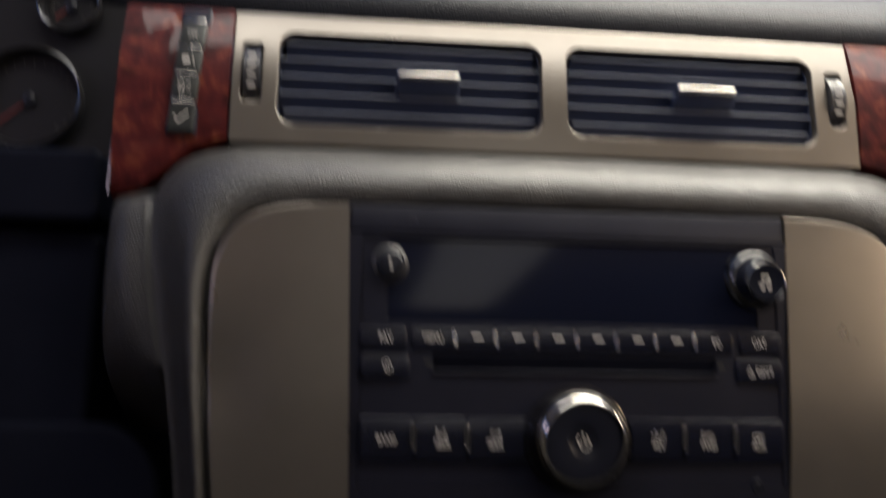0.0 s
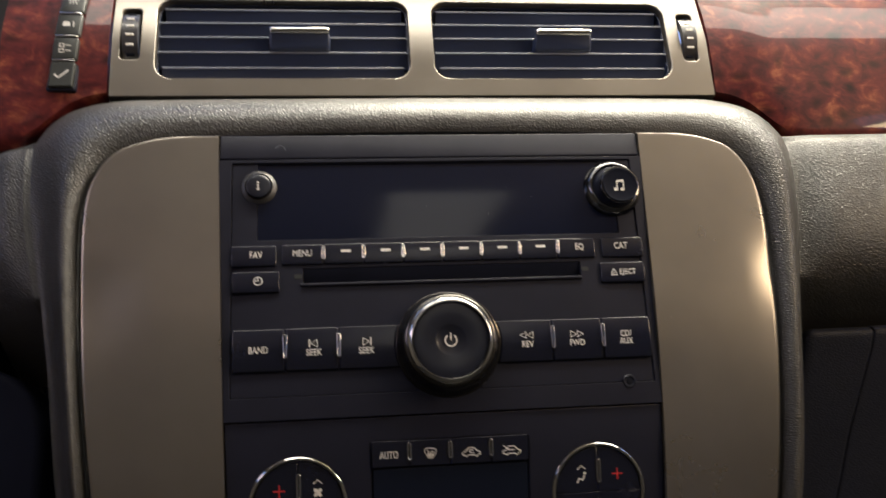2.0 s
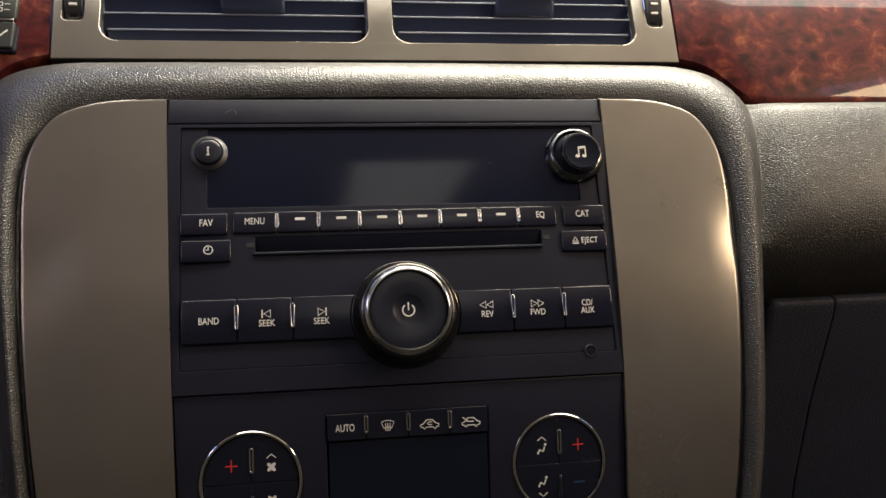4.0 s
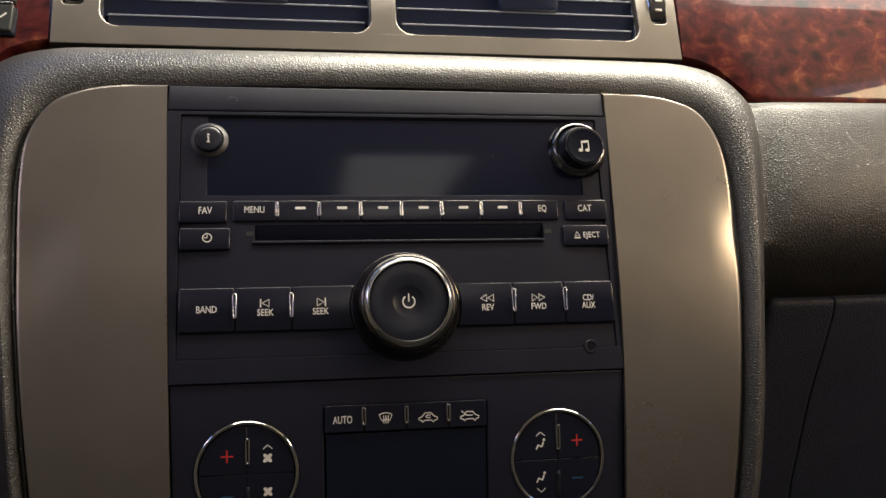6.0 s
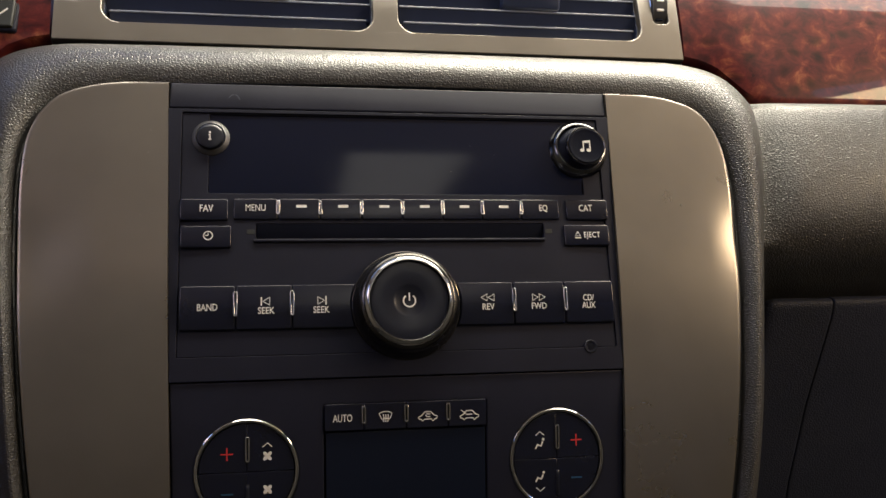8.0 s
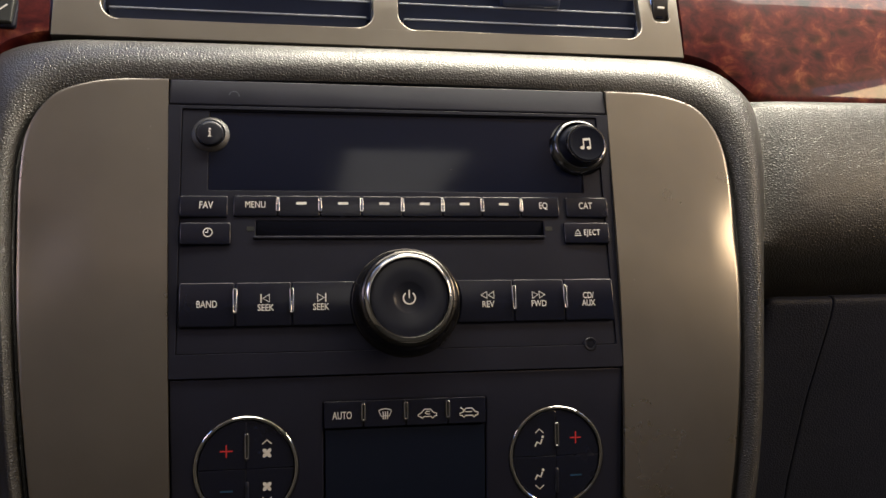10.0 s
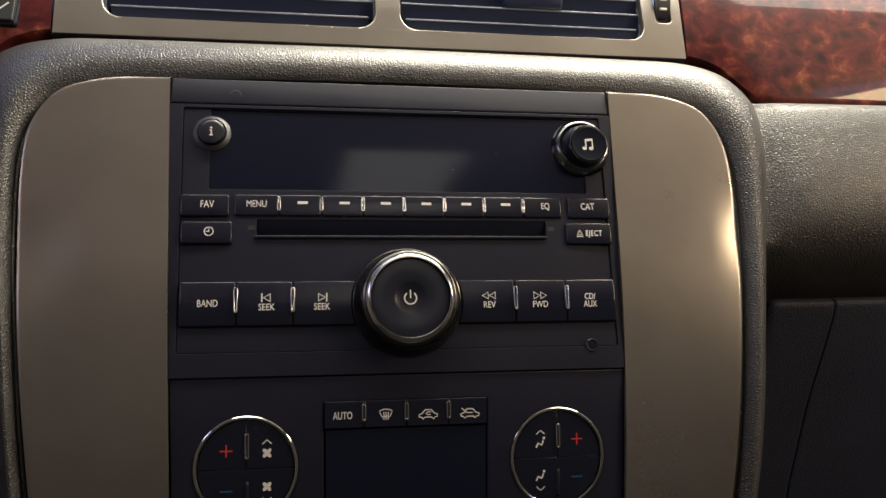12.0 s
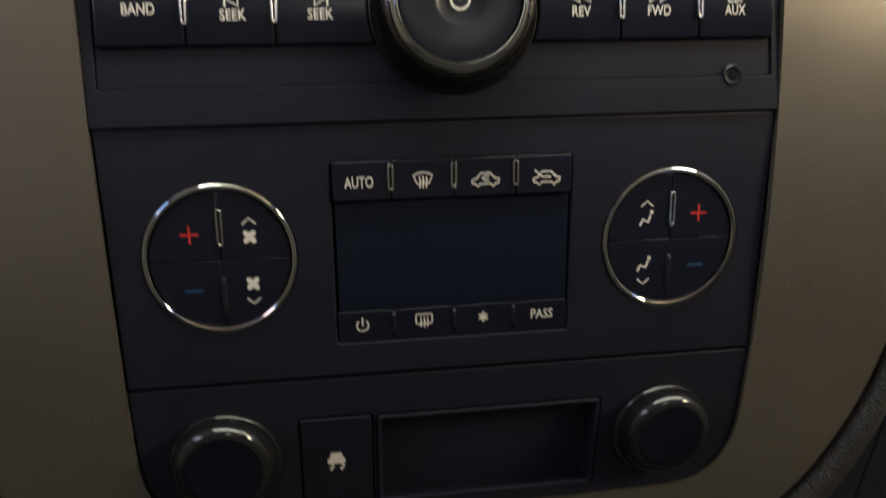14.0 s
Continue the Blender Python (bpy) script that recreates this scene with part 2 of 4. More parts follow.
def circle(cx, cz, r, n=48):
    return [(cx + r * math.cos(2 * math.pi * k / n), cz + r * math.sin(2 * math.pi * k / n)) for k in range(n)]


def shrunk(pts, d):
    """The outline moved inwards by d."""
    out, n = [], len(pts)
    for i in range(n):
        a, b, c = Vector(pts[i - 1]), Vector(pts[i]), Vector(pts[(i + 1) % n])
        e1, e2 = (b - a), (c - b)
        if e1.length < 1e-6 or e2.length < 1e-6:
            e1 = e2 = c - a
        n1, n2 = Vector((-e1.y, e1.x)).normalized(), Vector((-e2.y, e2.x)).normalized()
        m = n1 + n2
        m = m / max(0.35, m.length_squared / 2)
        out.append(tuple(b + m * d))
    return out


def ring_of(bm, pts, y):
    return [bm.verts.new((x, y, z)) for x, z in pts]


def bridge(bm, a, b):
    n = len(a)
    for i in range(n):
        bm.faces.new((a[i], a[(i + 1) % n], b[(i + 1) % n], b[i]))


def plate(pts, front, back, edge=0.4, bm=None, dish=0.0):
    """A slab with the outline pts (x, z), a rounded front edge and a closed front."""
    bm = bm or bmesh.new()
    rings = [ring_of(bm, pts, back)]
    for k in range(4):
        a = math.pi / 2 * k / 3
        rings.append(ring_of(bm, shrunk(pts, edge * (1 - math.cos(a))), front + edge * (1 - math.sin(a))))
    for a, b in zip(rings, rings[1:]):
        bridge(bm, a, b)
    if dish:
        inner = ring_of(bm, shrunk(pts, edge + 1.2), front + dish)
        bridge(bm, rings[-1], inner)
        rings.append(inner)
    bm.faces.new(rings[-1])
    bm.faces.new(list(reversed(rings[0])))
    return bm


def crowned(name, bm, mat, parent, z0, z1, rise):
    """A key whose face is cut into level strips and bulges along its height."""
    for k in range(1, 8):
        bmesh.ops.bisect_plane(bm, geom=list(bm.verts) + list(bm.edges) + list(bm.faces), plane_co=(0, 0, z0 + (z1 - z0) * k / 8), plane_no=(0, 0, 1))
    return part(name, bm, mat, parent, crown=((z0 + z1) / 2, (z1 - z0) / 2, rise))


def plate_with_holes(pts, holes, front, back, edge=0.5):
    """A slab with openings right through it, its rims rounded."""
    bm = bmesh.new()
    loops = []
    for outline, sign in [(pts, 1)] + [(h, -1) for h in holes]:
        rings = [ring_of(bm, outline, back)]
        for k in range(4):
            a = math.pi / 2 * k / 3
            rings.append(ring_of(bm, shrunk(outline, sign * edge * (1 - math.cos(a))), front + edge * (1 - math.sin(a))))
        for a, b in zip(rings, rings[1:]):
            bridge(bm, a, b)
        loops.append(rings)
    for which in (-1, 0):
        edges = []
        for rings in loops:
            r = rings[which]
            for i in range(len(r)):
                e = bm.edges.get((r[i], r[(i + 1) % len(r)]))
                edges.append(e)
        bmesh.ops.triangle_fill(bm, use_beauty=True, edges=edges)
    return bm


def lathe(cx, cz, profile, n=56, bm=None, ripple=0.0, teeth=0):
    """A turned body round an axis along y, from (radius, y) pairs; ripple and teeth knurl it."""
    bm = bm or bmesh.new()
    rings = []
    for r, y in profile:
        if r < 1e-4:
            rings.append([bm.verts.new((cx, y, cz))])
            continue
        ring = []
        for k in range(n):
            a = 2 * math.pi * k / n
            rr = r + (ripple * math.cos(teeth * a) if teeth else 0.0)
            ring.append(bm.verts.new((cx + rr * math.cos(a), y, cz + rr * math.sin(a))))
        rings.append(ring)
    for a, b in zip(rings, rings[1:]):
        if len(a) == 1 and len(b) == 1:
            continue
        for i in range(n):
            j = (i + 1) % n
            if len(a) == 1:
                bm.faces.new((a[0], b[j], b[i]))
            elif len(b) == 1:
                bm.faces.new((a[i], a[j], b[0]))
            else:
                bm.faces.new((a[i], a[j], b[j], b[i]))
    return bm


def torus(cx, cz, r, tube, y, n=64, m=10):
    prof = [(r + tube * math.cos(2 * math.pi * k / m), y + tube * math.sin(2 * math.pi * k / m)) for k in range(m + 1)]
    bm = lathe(cx, cz, prof, n)
    bmesh.ops.remove_doubles(bm, verts=bm.verts, dist=1e-4)
    return bm


def ridge(cx, z0, z1, width, y, height, bm=None):
    """A slim upright bar with a rounded back, such as a chrome divider."""
    bm = bm or bmesh.new()
    rows = []
    steps = 8
    for i in range(steps + 1):
        u = i / steps
        z = z0 + (z1 - z0) * u
        h = height * min(1.0, 2.6 * math.sin(math.pi * u) + 0.05)
        rows.append([bm.verts.new((cx + width / 2 * math.cos(a), y - h * math.sin(a), z)) for a in [math.pi * k / 6 for k in range(7)]])
    for a, b in zip(rows, rows[1:]):
        for i in range(6):
            bm.faces.new((a[i], a[i + 1], b[i + 1], b[i]))
        bm.faces.new((a[6], a[0], b[0], b[6]))
    bm.faces.new(rows[0])
    bm.faces.new(list(reversed(rows[-1])))
    return bm


def bar_frame(cx, z0, z1, width, y, height):
    """A slim upright chrome loop, hollow along its middle."""
    hollow = rounded(cx - width * 0.13, cx + width * 0.13, z0 + width * 0.42, z1 - width * 0.3, width * 0.16, 3)
    return plate_with_holes(rounded(cx - width / 2, cx + width / 2, z0, z1, width * 0.45, 4), [hollow], y - height, y + 1.0, width * 0.14)


def sheet(rows):
    """A surface through rows of (x, y, z)."""
    bm = bmesh.new()
    grid = [[bm.verts.new(p) for p in row] for row in rows]
    for a, b in zip(grid, grid[1:]):
        for i in range(len(a) - 1):
            bm.faces.new((a[i], a[i + 1], b[i + 1], b[i]))
    return bm


def thicken(bm, depth):
    """Gives a sheet a thickness into the dashboard."""
    old = list(bm.faces)
    geom = bmesh.ops.duplicate(bm, geom=list(bm.verts) + list(bm.edges) + old)
    twins = geom["vert_map"]
    rim = [e for e in bm.edges if len(e.link_faces) == 1 and e.verts[0] in twins and e.verts[1] in twins]
    pairs = [(e.verts[0], e.verts[1], twins[e.verts[0]], twins[e.verts[1]]) for e in rim if e.link_faces[0] in set(old)]
    for v in [g for g in geom["geom"] if isinstance(g, bmesh.types.BMVert)]:
        v.co.y += depth
    for a, b, c, d in pairs:
        bm.faces.new((a, b, d, c))
    return bm


def spline(points, n):
    """A smooth line through the points, n steps between each two."""
    pts = [Vector(p) for p in points]
    pts = [2 * pts[0] - pts[1]] + pts + [2 * pts[-1] - pts[-2]]
    out = []
    for i in range(1, len(pts) - 2):
        p0, p1, p2, p3 = pts[i - 1:i + 3]
        for k in range(n):
            t = k / n
            out.append(0.5 * (2 * p1 + (p2 - p0) * t + (2 * p0 - 5 * p1 + 4 * p2 - p3) * t * t + (3 * p1 - p0 - 3 * p2 + p3) * t ** 3))
    return out + [pts[-2]]


def stroke(bm, pts, width, y, closed=False):
    """A flat printed line along (x, z) points."""
    n = len(pts)
    left, right = [], []
    for i in range(n):
        a = Vector(pts[i - 1]) if (closed or i) else None
        c = Vector(pts[(i + 1) % n]) if (closed or i < n - 1) else None
        b = Vector(pts[i])
        d = (c - b if a is None else b - a if c is None else (c - b).normalized() + (b - a).normalized())
        d = d.normalized() if d.length > 1e-6 else Vector((1, 0))
        q = Vector((-d.y, d.x)) * width / 2
        left.append(bm.verts.new((b.x + q.x, y, b.y + q.y)))
        right.append(bm.verts.new((b.x - q.x, y, b.y - q.y)))
    for i in range(n if closed else n - 1):
        j = (i + 1) % n
        bm.faces.new((left[i], left[j], right[j], right[i]))
    return bm


def fill(bm, pts, y):
    bm.faces.new([bm.verts.new((x, y, z)) for x, z in pts])
    return bm


def writing(words, x, z, y, size, mat, parent, wide=0.75, bold=0.008, gap=0.92, label="", apart=1.0):
    """Printed words as a mesh, centred on (x, z)."""
    curve = bpy.data.curves.new("legend", "FONT")
    curve.body, curve.size, curve.align_x, curve.align_y = words, size, "CENTER", "CENTER"
    curve.offset, curve.extrude, curve.space_line, curve.space_character, curve.resolution_u = bold * size, 0.02, gap, apart, 3
    holder = bpy.data.objects.new("legend", curve)
    data = bpy.data.meshes.new_from_object(holder)
    bpy.data.objects.remove(holder)
    bm = bmesh.new()
    bm.from_mesh(data)
    bpy.data.meshes.remove(data)
    for v in bm.verts:
        v.co = Vector((x + v.co.x * wide, y - v.co.z, z + v.co.y))
    return part("legend", bm, mat, parent, label, smooth=False)


def icon(bm, mat, parent, label=""):
    return part("icon", bm, mat, parent, label, smooth=False)


# ---- the cabin round the dashboard (metres, upright) ----
def slab(name, x0, x1, y0, y1, z0, z1, mat, label, category):
    bm = bmesh.new()
    bmesh.ops.create_cube(bm, size=1)
    for v in bm.verts:
        v.co = Vector(((x0 + x1) / 2 + v.co.x * (x1 - x0), (y0 + y1) / 2 + v.co.y * (y1 - y0), (z0 + z1) / 2 + v.co.z * (z1 - z0)))
    bmesh.ops.bevel(bm, geom=list(bm.edges), offset=min(0.01, (z1 - z0) / 4), segments=2, affect="EDGES")
    data = bpy.data.meshes.new(name)
    bm.to_mesh(data)
    bm.free()
    data.materials.append(mat)
    return tagged(new(name, data), label, category, kind="structure")


def wall_with_window(name, u0, u1, z0, z1, hole, at, thick, turned, label):
    """A cabin side with its window opening cut through; turned: it runs along y instead of x."""
    bm = plate_with_holes(rounded(u0, u1, z0, z1, 0.02), [rounded(*hole, 0.05)], 0.0, thick, 0.008)
    for v in bm.verts:
        x, y, z = v.co
        v.co = (at + y, x, z) if turned else (x, at + y, z)
    bmesh.ops.recalc_face_normals(bm, faces=bm.faces)
    data = bpy.data.meshes.new(name)
    bm.to_mesh(data)
    bm.free()
    data.materials.append(CLOTH)
    return tagged(new(name, data), label, "wall", kind="structure")


slab("floor", -0.86, 0.86, -1.75, 1.0, 0.14, 0.20, CARPET, "dark carpeted cabin floor under the dashboard", "floor")
wall_with_window("wall_right", -1.69, 0.98, 0.2, 1.40, (-0.78, -0.06, 1.04, 1.33), 0.80, 0.05, True, "dark passenger door and window opening of the cabin")
wall_with_window("wall_left", -1.69, 0.98, 0.2, 1.40, (-0.80, -0.04, 1.02, 1.34), -0.85, 0.05, True, "dark driver door and window opening of the cabin")
slab("wall_rear", -0.80, 0.80, -1.74, -1.69, 0.2, 1.40, CLOTH, "plain dark trim closing the rear of the cabin", "wall")
slab("wall_front", -0.80, 0.80, 0.93, 0.98, 0.2, 0.98, CLOTH, "plain dark bulkhead under the windshield opening", "wall")

bm = bmesh.new()
for u0, u1, v0, v1 in ((-0.86, 0.03, -1.75, 0.22), (0.21, 0.86, -1.75, 0.22), (0.03, 0.21, -0.62, 0.22), (0.03, 0.21, -1.75, -1.48)):
    made = bmesh.ops.create_cube(bm, size=1)["verts"]
    for v in made:
        v.co = Vector(((u0 + u1) / 2 + v.co.x * (u1 - u0), (v0 + v1) / 2 + v.co.y * (v1 - v0), 1.425 + v.co.z * 0.05))
data = bpy.data.meshes.new("ceiling")
bm.to_mesh(data)
bm.free()
data.materials.append(HEADLINER)
tagged(new("ceiling", data), "pale cloth headliner with a sunroof opening", "ceiling", kind="structure")

# Unseen pane, added so the blue sky comes through the opening warmer.
slab("sky_tint_pane", 0.0305, 0.2095, -1.4795, -0.6205, 1.41, 1.416, TINT, "unseen bronze pane added to warm the sky light through the ceiling opening", "window")

# ---- dashboard: padded surround, passenger and driver panels, pad, knee panels ----
dash = thing("dashboard", (0, 60, -330), "dark grained vinyl dashboard with a padded frame round the centre stack", "dashboard")

# core behind all the trim
part("core", plate(rounded(-640, 640, -560, 228, 30), 150, 220, 6), DARK, dash)

# outline of the pewter panel, right half, from the bottom middle to the top middle
INNER = [(0, -192), (60, -190), (100, -177), (121, -160), (135.5, -133), (143.5, -105), (147.3, -82), (150.2, -54), (153.6, -18), (156.6, 20), (157.6, 57), (155.2, 77), (147, 91), (135, 96.8), (121, 99.4), (100, 100.2), (50, 101), (0, 101.3)]
OUTER = [(0, -218, 14), (72, -216, 14), (116, -200, 14), (140, -180, 14), (155, -143, 14), (161.5, -108, 14), (165.6, -82, 14), (168.8, -52, 14), (173.2, -6, 15), (179, 32, 15), (185, 64, 15), (188, 94, 18), (188, 110, 24), (177.5, 125, 28), (157, 132, 29), (125, 133.2, 29), (60, 133.6, 29), (0, 133.8, 29)]
inner = spline([(x, 0, z) for x, z in INNER], 5)
outer = spline([(x, y, z) for x, z, y in OUTER], 5)


def roll_rows(sign):
    rows = []
    for a, b in zip(inner, outer):
        top = max(0.0, min(1.0, (a.z - 60) / 40))
        away = Vector((b.x - a.x, 0, b.z - a.z)).normalized()
        start = a + away * 1.7
        # the roll dives into a dark gap beside the pewter panel
        ledge = start + away * (0.9 * (1 - top))
        start = start + away * (1.2 * (1 - top))
        row = [(sign * q.x, y, q.z) for q, y in ((ledge - away * (0.9 * (1 - top)), 11.0), (ledge - away * (0.9 * (1 - top)), 2.6 + 3.9 * top), (ledge, 2.2 + 4.3 * top), (start, 4.5 + 2.0 * top))]
        for k in range(19):
            u = k / 18
            p = start.lerp(b, u)
            h = 10.5 * math.sin(math.pi * u ** 0.95) ** 0.9
            upper = 3.5 * (1 - u) + b.y * u - h
            if sign < 0:
                fall = max(0.0, (u - 0.2) / 0.8)
                side = 3.0 - 6.0 * math.sin(math.pi / 2 * min(1.0, u / 0.2)) ** 0.6 + (b.y + 3.0) * (0.5 - 0.5 * math.cos(math.pi * fall ** 0.8))
            elif u < 0.3:
                side = 3.0 - 7.0 * math.sin(math.pi / 2 * u / 0.3) ** 0.6
            else:
                side = -4.0 + (b.y + 4.0) * ((u - 0.3) / 0.7) ** 1.9
            row.append((sign * p.x, upper * top + side * (1 - top), p.z))
        rows.append(row)
    return rows


right_rows = roll_rows(1)
left_rows = roll_rows(-1)
bm = sheet(right_rows + left_rows[::-1][1:])
for v in bm.verts:
    v.co.y += stack_curve(v.co.z)
part("stack_surround", bm, LEATHER, dash, "padded grained vinyl frame round the pewter panel")

BROW = [(29, 110), (21, 107.4), (14, 101.8), (10.5, 94), (8.0, 80), (6.3, 64), (6.6, 51), (8.8, 40), (13.5, 31), (22, 23), (36, 15), (52, 7), (66, -1)]


def valley(z):
    """Where the padded frame ends, and how deep, at a height."""
    for a, b in zip(outer, outer[1:]):
        if a.z <= z <= b.z and b.x >= a.x:
            t = (z - a.z) / max(1e-6, b.z - a.z)
            return a.lerp(b, t)
    return Vector((187.0, 26.0, z))


def side_panel(sign, far):
    prof = spline([(0, y, z) for y, z in BROW], 4)
    rows = []
    for p in prof:
        row = []
        low = valley(p.z)
        for k in range(37):
            u = k / 36
            x = low.x - 1.5 + (far - low.x + 1.5) * u ** 1.8
            hollow = math.exp(-(max(0.0, x - low.x) / 9.5) ** 2)
            y = p.y + max(0.0, low.y + stack_curve(p.z) + 0.05 - p.y) * hollow + 0.004 * (x - 176)
            if sign < 0:
                y += 0.75 * max(0.0, x - low.x - 3)
            row.append((sign * x, y, p.z + 0.01 * (x - 176)))
        if sign < 0:
            row += [(sign * (far + 1.5), row[-1][1] + 3, p.z), (sign * (far + 2.0), row[-1][1] + 40, p.z)]
        rows.append(row)
    return sheet(rows)


part("passenger_panel", side_panel(1, 560), LEATHER, dash, "grained vinyl brow over the glove box")
part("driver_panel", side_panel(-1, 207), LEATHER, dash, "grained vinyl panel beside the steering column")
part("cluster_cover", plate(rounded(-560, -217.5, 96, 131, 5), 36, 66, 3), DARK, dash, "dark brown plastic cover under the gauges")
part("column_panel", plate(rounded(-560, -217.5, -2, 93, 8), 46, 68, 4), DARK, dash)
SEAM = [(229, 60), (228.6, 7), (227.6, -4), (225.6, -14), (223, -26), (219, -45), (214, -85), (210, -230)]


def seam_at(z):
    for (x0, z0), (x1, z1) in zip(SEAM, SEAM[1:]):
        if z >= z1:
            return x1 + (x0 - x1) * (z - z1) / (z0 - z1)
    return 210.0


def lid_left(z):
    """Left edge of the glove box lid, with its rounded upper corner."""
    if z > -3.6:
        return 197.5 - 9.5 * math.sqrt(max(0.0, 1 - ((z + 3.6) / 11.0) ** 2))
    return 188.0 - 10.0 * min(1.0, (-3.6 - z) / 81.4) - 10.0 * max(0.0, (-85 - z) / 143)


def lid_sheet(right):
    """One of the two lids under the brow: a rolled upper edge, a face that leans under, and a soft edge at the seam."""
    rows = []
    for i in range(40):
        drop = 240.0 * (i / 39) ** 2.6
        row = []
        for k in range(30):
            if right:
                x0 = 332.0 * (k / 29) ** 2.4 + 0.15
                ztop = 7.8 + 0.0064 * x0
                z = ztop - drop
                x = seam_at(z) + x0
                edge, seam_gap = drop, x0 - 0.15
            else:
                ztop = 7.4
                z = ztop - drop
                near, far = lid_left(z), seam_at(z) - 0.15
                w = k / 29
                x = near + (far - near) * (1.5 * w - 0.5 * w ** 3)
                edge, seam_gap = min(drop, (x - near) * 0.9), far - x
            y = 36.4 + 0.5 * max(0.0, drop - 3.0)
            y += 6.5 - math.sqrt(6.5 ** 2 - max(0.0, 6.5 - edge) ** 2)
            y += 1.0 - math.sqrt(1.0 - max(0.0, 1.0 - seam_gap) ** 2)
            row.append((x, y, z))
        rows.append(row)
    return thicken(sheet(rows), 6.0)


part("glove_box_lid", lid_sheet(False), LID, dash, "dark vinyl glove box lid with a rounded corner")
part("lid_panel", lid_sheet(True), LID, dash)
part("knee_panel", plate(rounded(-560, -181, -260, 4, 34, 9), 40, 66, 4), DARK, dash, "dark knee panel with a rounded corner")

# rolled nose and slope of the pad along the top
NOSE = [(74, 206), (65, 209), (59.5, 215), (58, 223), (61, 232), (71, 245), (92, 264), (128, 295), (190, 348), (280, 424), (400, 525)]
prof = spline([(0, y, z) for y, z in NOSE], 4)
rows = []
for p in prof:
    rows.append([(-560 + 1120 * k / 40, p.y, p.z + (10 if p.y < 200 else 0) * math.exp(-((-560 + 28 * k + 400) / 190) ** 2)) for k in range(41)])
part("top_pad", sheet(rows), PAD, dash, "dark soft pad along the top of the dashboard")


def tilt_back(z):
    """How far the trim band curves back towards its upper edge."""
    return 7.5 * max(0.0, (z - 160) / 44) ** 2


def bend(bm):
    for v in bm.verts:
        v.co.y += tilt_back(v.co.z)
    return bm


# ---- pewter panel round the black centre stack ----
panel = thing("centre_stack_panel", (0, 6, -178), "satin pewter painted trim panel framing the black controls", "trim panel", curved=True)


def inner_edge(z):
    pts = [(-154.6, 0.0), (-154, 68), (-151.5, 81), (-148, 87), (-143, 91.5), (-136, 94.2), (-128, 95.2), (-104, 95.5), (-31, 96.6), (101, 100)]
    for (z0, a), (z1, b) in zip(pts, pts[1:]):
        if z <= z1:
            return a + (b - a) * max(0.0, (z - z0) / (z1 - z0))
    return 100.0


def outer_edge(z):
    for a, b in zip(inner, inner[1:]):
        if a.z <= z <= b.z and b.z > a.z:
            return a.x + (b.x - a.x) * (z - a.z) / (b.z - a.z)
    return 100.0


def edge_gap(x, z):
    best = 99.0
    for a, b in zip(inner, inner[1:]):
        d = b - a
        if d.length < 1e-6:
            continue
        t = max(0.0, min(1.0, ((x - a.x) * d.x + (z - a.z) * d.z) / d.length_squared))
        best = min(best, math.hypot(x - a.x - d.x * t, z - a.z - d.z * t))
    return best


def edge_fall(sign, z):
    """How far the panel falls away towards its outer edge, most beside the radio."""
    if sign < 0:
        return 0.1 + 1.9 * math.exp(-((z - 22) / 20) ** 2)
    return 0.1 + 1.15 * math.exp(-((z - 28) / 15) ** 2)


def panel_rows(sign):
    rows = []
    heights = [-191, -184, -177, -170, -163, -157, -154.62] + [-154.5 + 2.3 * k for k in range(12)] + [-126 + 3 * k for k in range(68)] + [80 + 2 * k for k in range(8)] + [95.5, 96.5, 97.5, 98.4, 99.1, 99.6]
    for z in heights:
        a, b = inner_edge(z) + 0.25, max(outer_edge(z), inner_edge(z) + 0.4)
        row = []
        for k in range(53):
            u = 1 - (1 - k / 52) ** 1.5
            x = a + (b - a) * u
            g = edge_gap(x, z)
            if sign < 0:
                v = max(0.0, min(1.0, (32 - g) / 29))
                v = v * v * (3 - 2 * v)
            else:
                v = max(0.0, 1 - g / 14) ** 2
            y = -0.9 + edge_fall(sign, z) * v + 0.3 * max(0.0, 1 - g / 1.2) ** 2
            row.append((sign * x, y, z))
        rows.append(row)
    return rows


bm = sheet(panel_rows(1))
grid = [[bm.verts.new(p) for p in row] for row in panel_rows(-1)]
for a, b in zip(grid, grid[1:]):
    for i in range(len(a) - 1):
        bm.faces.new((a[i], b[i], b[i + 1], a[i + 1]))
part("panel_face", thicken(bm, 2.5), SILVER, panel)


def specks(spots, y):
    """Small flakes of dust, a tenth of a millimetre proud of a face."""
    bm = bmesh.new()
    for k in range(spots[0]):
        x, z, r = random.uniform(*spots[1]), random.uniform(*spots[2]), random.uniform(0.06, 0.12)
        turn = random.uniform(0, 3)
        tip = [bm.verts.new((x, y - 0.1, z))]
        rim = [bm.verts.new((x + r * random.uniform(0.6, 1.3) * math.cos(turn + a), y, z + r * random.uniform(0.6, 1.3) * math.sin(turn + a))) for a in [math.pi / 3 * i for i in range(6)]]
        for i in range(6):
            bm.faces.new((tip[0], rim[i], rim[(i + 1) % 6]))
    return bm


for side in ((-145, -103), (103, 138)):
    tagged(part("dust", specks((6, side, (-90, 80)), -0.92), LEGEND, panel, "pale specks of dust"), kind="stuff")
